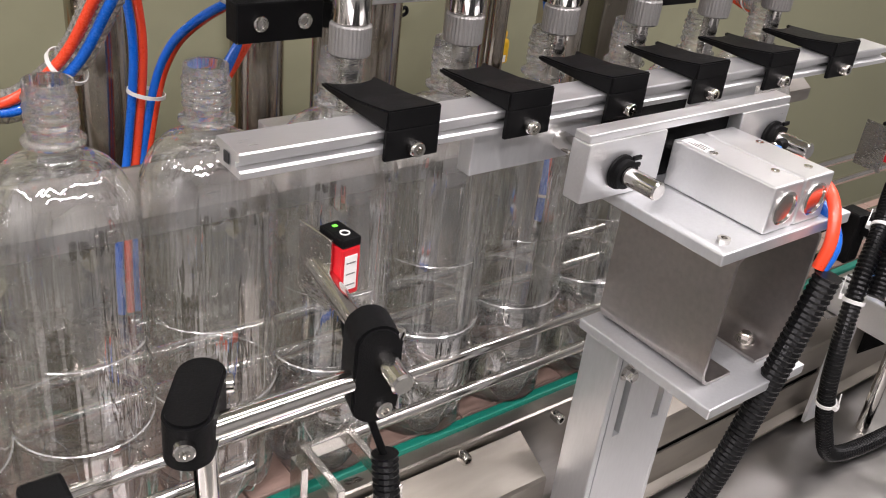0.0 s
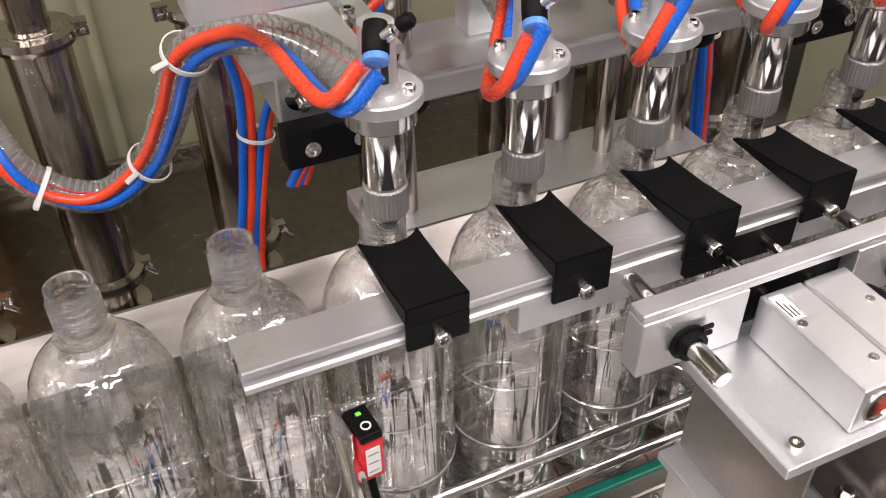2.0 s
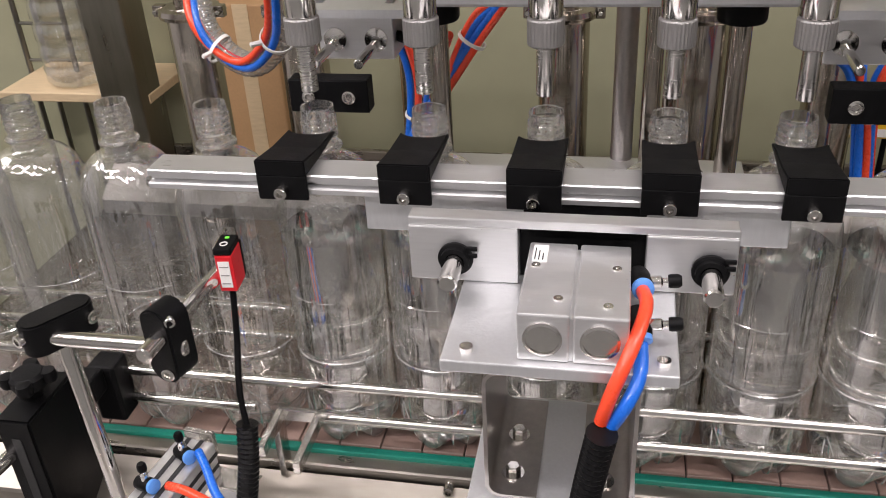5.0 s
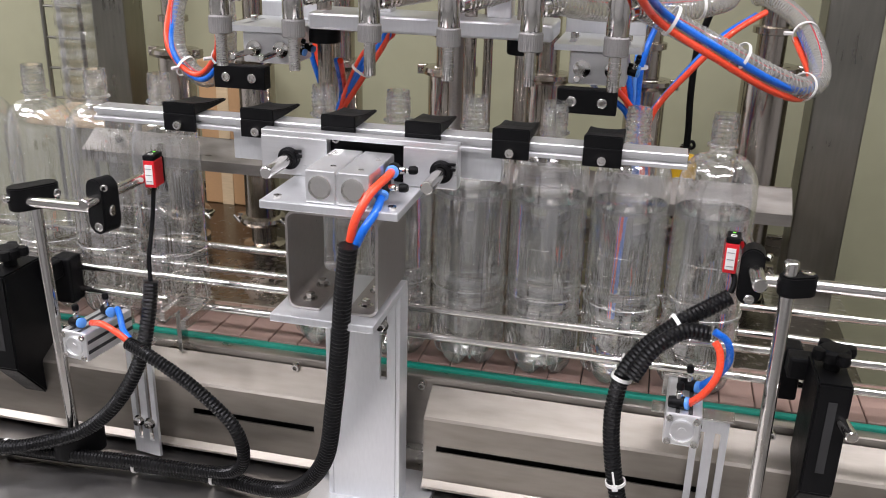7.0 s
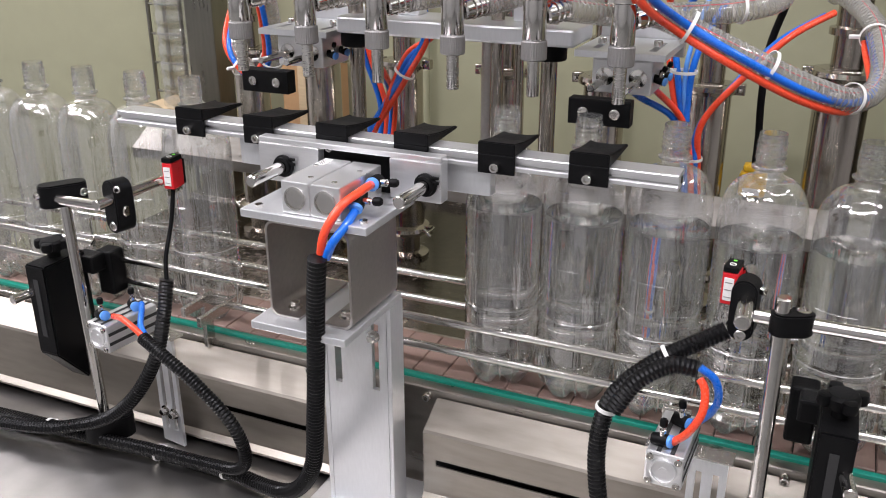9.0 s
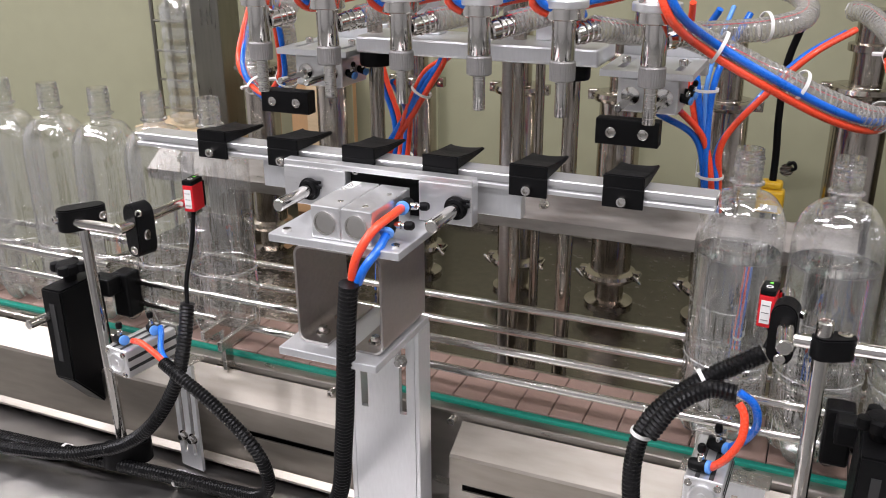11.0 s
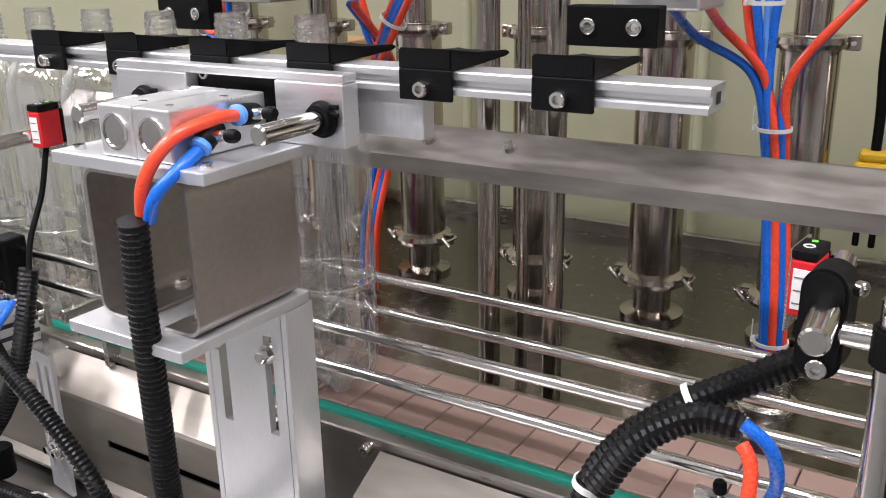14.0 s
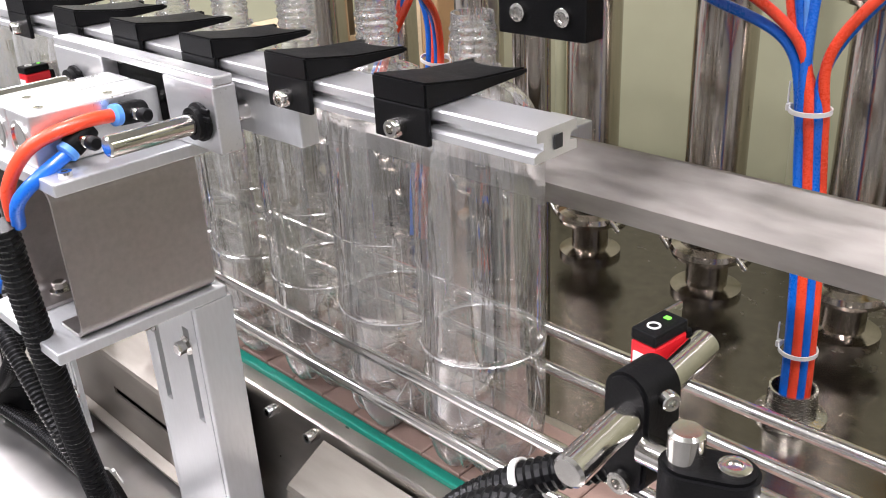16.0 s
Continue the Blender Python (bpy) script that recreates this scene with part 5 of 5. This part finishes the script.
def petals(bm):
    """Five hollows between the feet of the base."""
    for v in bm.verts:
        if v.co.z < 0.030:
            rad, a = math.hypot(v.co.x, v.co.y), math.atan2(v.co.y, v.co.x)
            dent = (0.5 + 0.5 * math.cos(5 * a)) ** 1.5
            if 0.012 < rad:
                fade = 1 - v.co.z / 0.034
                v.co.z += 0.012 * dent * fade
                v.co.x *= 1 - 0.07 * dent * fade
                v.co.y *= 1 - 0.07 * dent * fade
    return bm


BASE_TOP = 8


def base_mesh():
    """The thick moulded base, with an inner face."""
    outer = bottle_profile()[:BASE_TOP + 1]
    inner = [(max(0.0, r - 0.0010) if z > 0.011 else r, z + 0.0011) for r, z in outer]
    inner[-1] = (outer[-1][0] - 0.0010, outer[-1][1])
    return petals(lathe(outer + inner[::-1], 80))


def bottle_mesh():
    bm = lathe([p for p in bottle_profile()[BASE_TOP:] if p[1] < 0.2772], 96)
    for v in bm.verts:
        if 0.108 < v.co.z < 0.235:
            a, z = math.atan2(v.co.y, v.co.x), v.co.z
            wave = 0.00028 * math.sin(7 * a + 9 * z) + 0.00018 * math.sin(13 * a - 14 * z + 1.3) + 0.00012 * math.sin(21 * a + 6 * z)
            v.co.x *= 1 - abs(wave) / R_BOTTLE * 2
            v.co.y *= 1 - abs(wave) / R_BOTTLE * 2
    return bm


WATER_STEP, WATER_N = 0.0525, 4


def water_meshes():
    """Four sleeves of one water column that slide out of one another as the bottle fills."""
    out = []
    for k in range(WATER_N):
        r = R_BOTTLE - 0.0024 - 0.00025 * k
        if k == 0:
            prof = [(0, 0.0125), (0.018, 0.0125), (0.030, 0.0140), (0.0360, 0.019), (r - 0.0015, 0.027), (r, 0.036), (r, WATER_STEP)]
        elif k < WATER_N - 1:
            prof = [(r, 0), (r, WATER_STEP)]
        else:
            prof = [(r, 0), (r, WATER_STEP - 0.0008), (r - 0.0008, WATER_STEP - 0.0014), (0, WATER_STEP - 0.0014)]
        out.append(lathe(prof, 60))
    return out


NECK = neck_mat()
BOTTLES, SLEEVES = [], []
proto = smooth(part("bottle", bottle_mesh(), PET), 50)
bottle_data = proto.data
wet_data = bottle_data.copy()
wet_data.materials[0] = WETPET
bpy.data.objects.remove(proto)
proto = smooth(part("base", base_mesh(), NECK), 60)
base_data = proto.data
bpy.data.objects.remove(proto)
outline = bottle_profile()
cut = next(i for i, p in enumerate(outline) if p[1] >= 0.2772)
proto = smooth(part("neck", lathe(outline[cut - 1:-1] + [(0.0112, 0.2765), outline[cut - 1]], 48), NECK), 28)
neck_data = proto.data
bpy.data.objects.remove(proto)


def bead_mesh(arc=None):
    """Raised lines: five base ribs, or one line round the wall, moulded or imitating a reflection."""
    bm = bmesh.new()

    def bead(points, r):
        last = None
        for i, p in enumerate(points):
            way = (points[min(i + 1, len(points) - 1)] - points[max(i - 1, 0)]).normalized()
            out = Vector((p.x, p.y, 0.0)).normalized() if math.hypot(p.x, p.y) > 0.001 else Vector((1, 0, 0))
            side = way.cross(out).normalized()
            ring = [bm.verts.new(p + r * (math.cos(a) * out + math.sin(a) * side)) for a in (0.0, 1.571, 3.142, 4.712)]
            if last:
                for k in range(4):
                    bm.faces.new((last[k], last[(k + 1) % 4], ring[(k + 1) % 4], ring[k]))
            last = ring

    r = R_BOTTLE
    if arc:
        z, a0, a1, thick = arc
        bead([Vector((r * math.cos(a), r * math.sin(a), z)) for a in [a0 + (a1 - a0) * i / 48 for i in range(49)]], thick)
        return bm
    for k in range(5):
        a = 2 * math.pi * k / 5
        curve = [(r, 0.046), (r, 0.034), (0.0415, 0.023), (0.0385, 0.0145), (0.033, 0.010), (0.025, 0.009), (0.014, 0.0115)]
        bead([Vector((q * math.cos(a), q * math.sin(a), z)) for q, z in curve], 0.0008)
        for turn in (-0.36, 0.36):
            bead([Vector((q * math.cos(a + turn * f), q * math.sin(a + turn * f), z)) for q, z, f in ((r, 0.0505, 0.1), (r, 0.038, 0.6), (0.0405, 0.021, 0.95), (0.0355, 0.009, 1.0), (0.028, 0.003, 1.0))], 0.0005)
    return bm


BEADS = []
# The last entry, a thin pale arc, stands in for a reflection on the wall.
for word, arc in (("base_moulding", None), ("wall_ring", (0.0974, 0.0, 2 * math.pi, 0.0007)), ("reflection_line", (0.158, 3.4, 4.9, 0.0004))):
    proto = smooth(part(word, bead_mesh(arc), BEAD), 60)
    BEADS.append((word, proto.data))
    bpy.data.objects.remove(proto)
water_data = []
for bm in water_meshes():
    w = smooth(part("water", bm, WATER), 50)
    water_data.append(w.data)
    bpy.data.objects.remove(w)


def add_bottle(full):
    b = new("bottle")
    b.empty_display_size = 0.02
    shell = new("shell", wet_data if full else bottle_data)
    shell.parent = b
    neck = new("threaded_neck", neck_data)
    neck.parent = b
    foot = new("petal_base", base_data)
    foot.parent = b
    foot["label"] = "thick clear moulded base with five feet"
    for word, data in BEADS:
        new(word, data).parent = b
    neck["label"] = "clear threaded bottle neck with a support ring"
    if full:
        tagged(b, "clear plastic bottle filling with water, standing on the conveyor", "bottle", "bottles on the conveyor")
        for k in range(WATER_N):
            s = new("water", water_data[k])
            s.parent = b
            s["label"] = "clear still water"
            SLEEVES.append((k, s))
    else:
        tagged(b, "clear empty plastic bottle standing on the conveyor", "bottle", "bottles on the conveyor")
    BOTTLES.append(b)
    return b


FULL = [add_bottle(True) for _ in range(6)]
EMPTY = [add_bottle(False) for _ in range(11)]

# ---- moving slat chain ----
chain = thing("slat_chain", "brown plastic slat chain of the conveyor", "conveyor chain")


def slat_mesh():
    bm = bmesh.new()
    add_box(bm, (0.0003, -0.077, -0.0045), (0.0372, 0.011, 0.0), 0.0)
    top = [e for e in bm.edges if all(v.co.z > -0.001 for v in e.verts)]
    bmesh.ops.bevel(bm, geom=top, offset=0.0009, segments=1, affect="EDGES")
    return bm


slat0 = part("slat", slat_mesh(), SLAT, chain)
SLATS = 97
for k in range(1, SLATS):
    s = new("slat", slat0.data)
    s.parent = chain
    s.location = (0.0381 * k, 0, 0)


# ---- what moves ----
def motions():
    # belt: always running
    start = 0.029 - SPEED * 12.5 - 0.0381 * 32
    walk(chain, [(t, pose(start + SPEED * t, 0, ZB)) for t in (0, 4, 8, 12, 16)])
    # filled bottles wait under the nozzles until 6.0 s, then ride away
    for k, b in enumerate(FULL):
        x = -0.2180 + PITCH * k
        rows = [(t, pose(x, YB, ZB)) for t in (0, 2, 4, 5.9)]
        rows += [(t, pose(x + SPEED * (t - 5.94), YB, ZB)) for t in (6.1, 8, 10, 12, 14, 16)]
        walk(b, rows)
    # empty ones are held back by the stop until 11.55 s
    for k, b in enumerate(EMPTY):
        x = -0.3060 - 0.0848 * k
        rows = [(t, pose(x, YB, ZB, 0, 0, 37 * k)) for t in (0, 4, 8, 11.45)]
        rows += [(t, pose(x + SPEED * (t - 11.52), YB, ZB, 0, 0, 37 * k)) for t in (11.65, 13, 14.5, 16)]
        walk(b, rows)
    # nozzles down in the necks, raised once the bottles are full
    walk(carriage, [(t, pose(0, 0, z)) for t, z in ((0, -0.052), (1.6, -0.052), (3.3, -0.052), (3.9, -0.050), (4.6, -0.004), (5.0, 0), (8, 0), (12, 0), (16, 0))])
    # clamp rail forward on the necks, back at 5.9 s
    walk(rail, [(t, pose(0, RAIL_BACK + y, 0)) for t, y in ((0, 0.026), (3, 0.026), (5.6, 0.026), (5.9, 0), (8, 0), (12, 0), (16, 0))])
    # jaws of the neck holders: back while the nozzles are down, forward afterwards
    for j in JAWS:
        walk(j, [(t, pose(0, y, 0)) for t, y in ((0, 0.047), (2, 0.047), (4.2, 0.047), (5.0, 0), (9, 0), (16, 0))])
    # water rising
    for k, s in SLEEVES:
        rows = []
        for t, level in ((0, 0.056), (1.0, 0.066), (2.0, 0.080), (3.0, 0.098), (3.8, 0.150), (4.5, 0.2085), (5.0, 0.2100), (10, 0.21), (16, 0.21)):
            lift = (level - WATER_STEP) / (WATER_N - 1) * k
            rows.append((t, pose(0, 0, lift)))
        walk(s, rows)


motions()
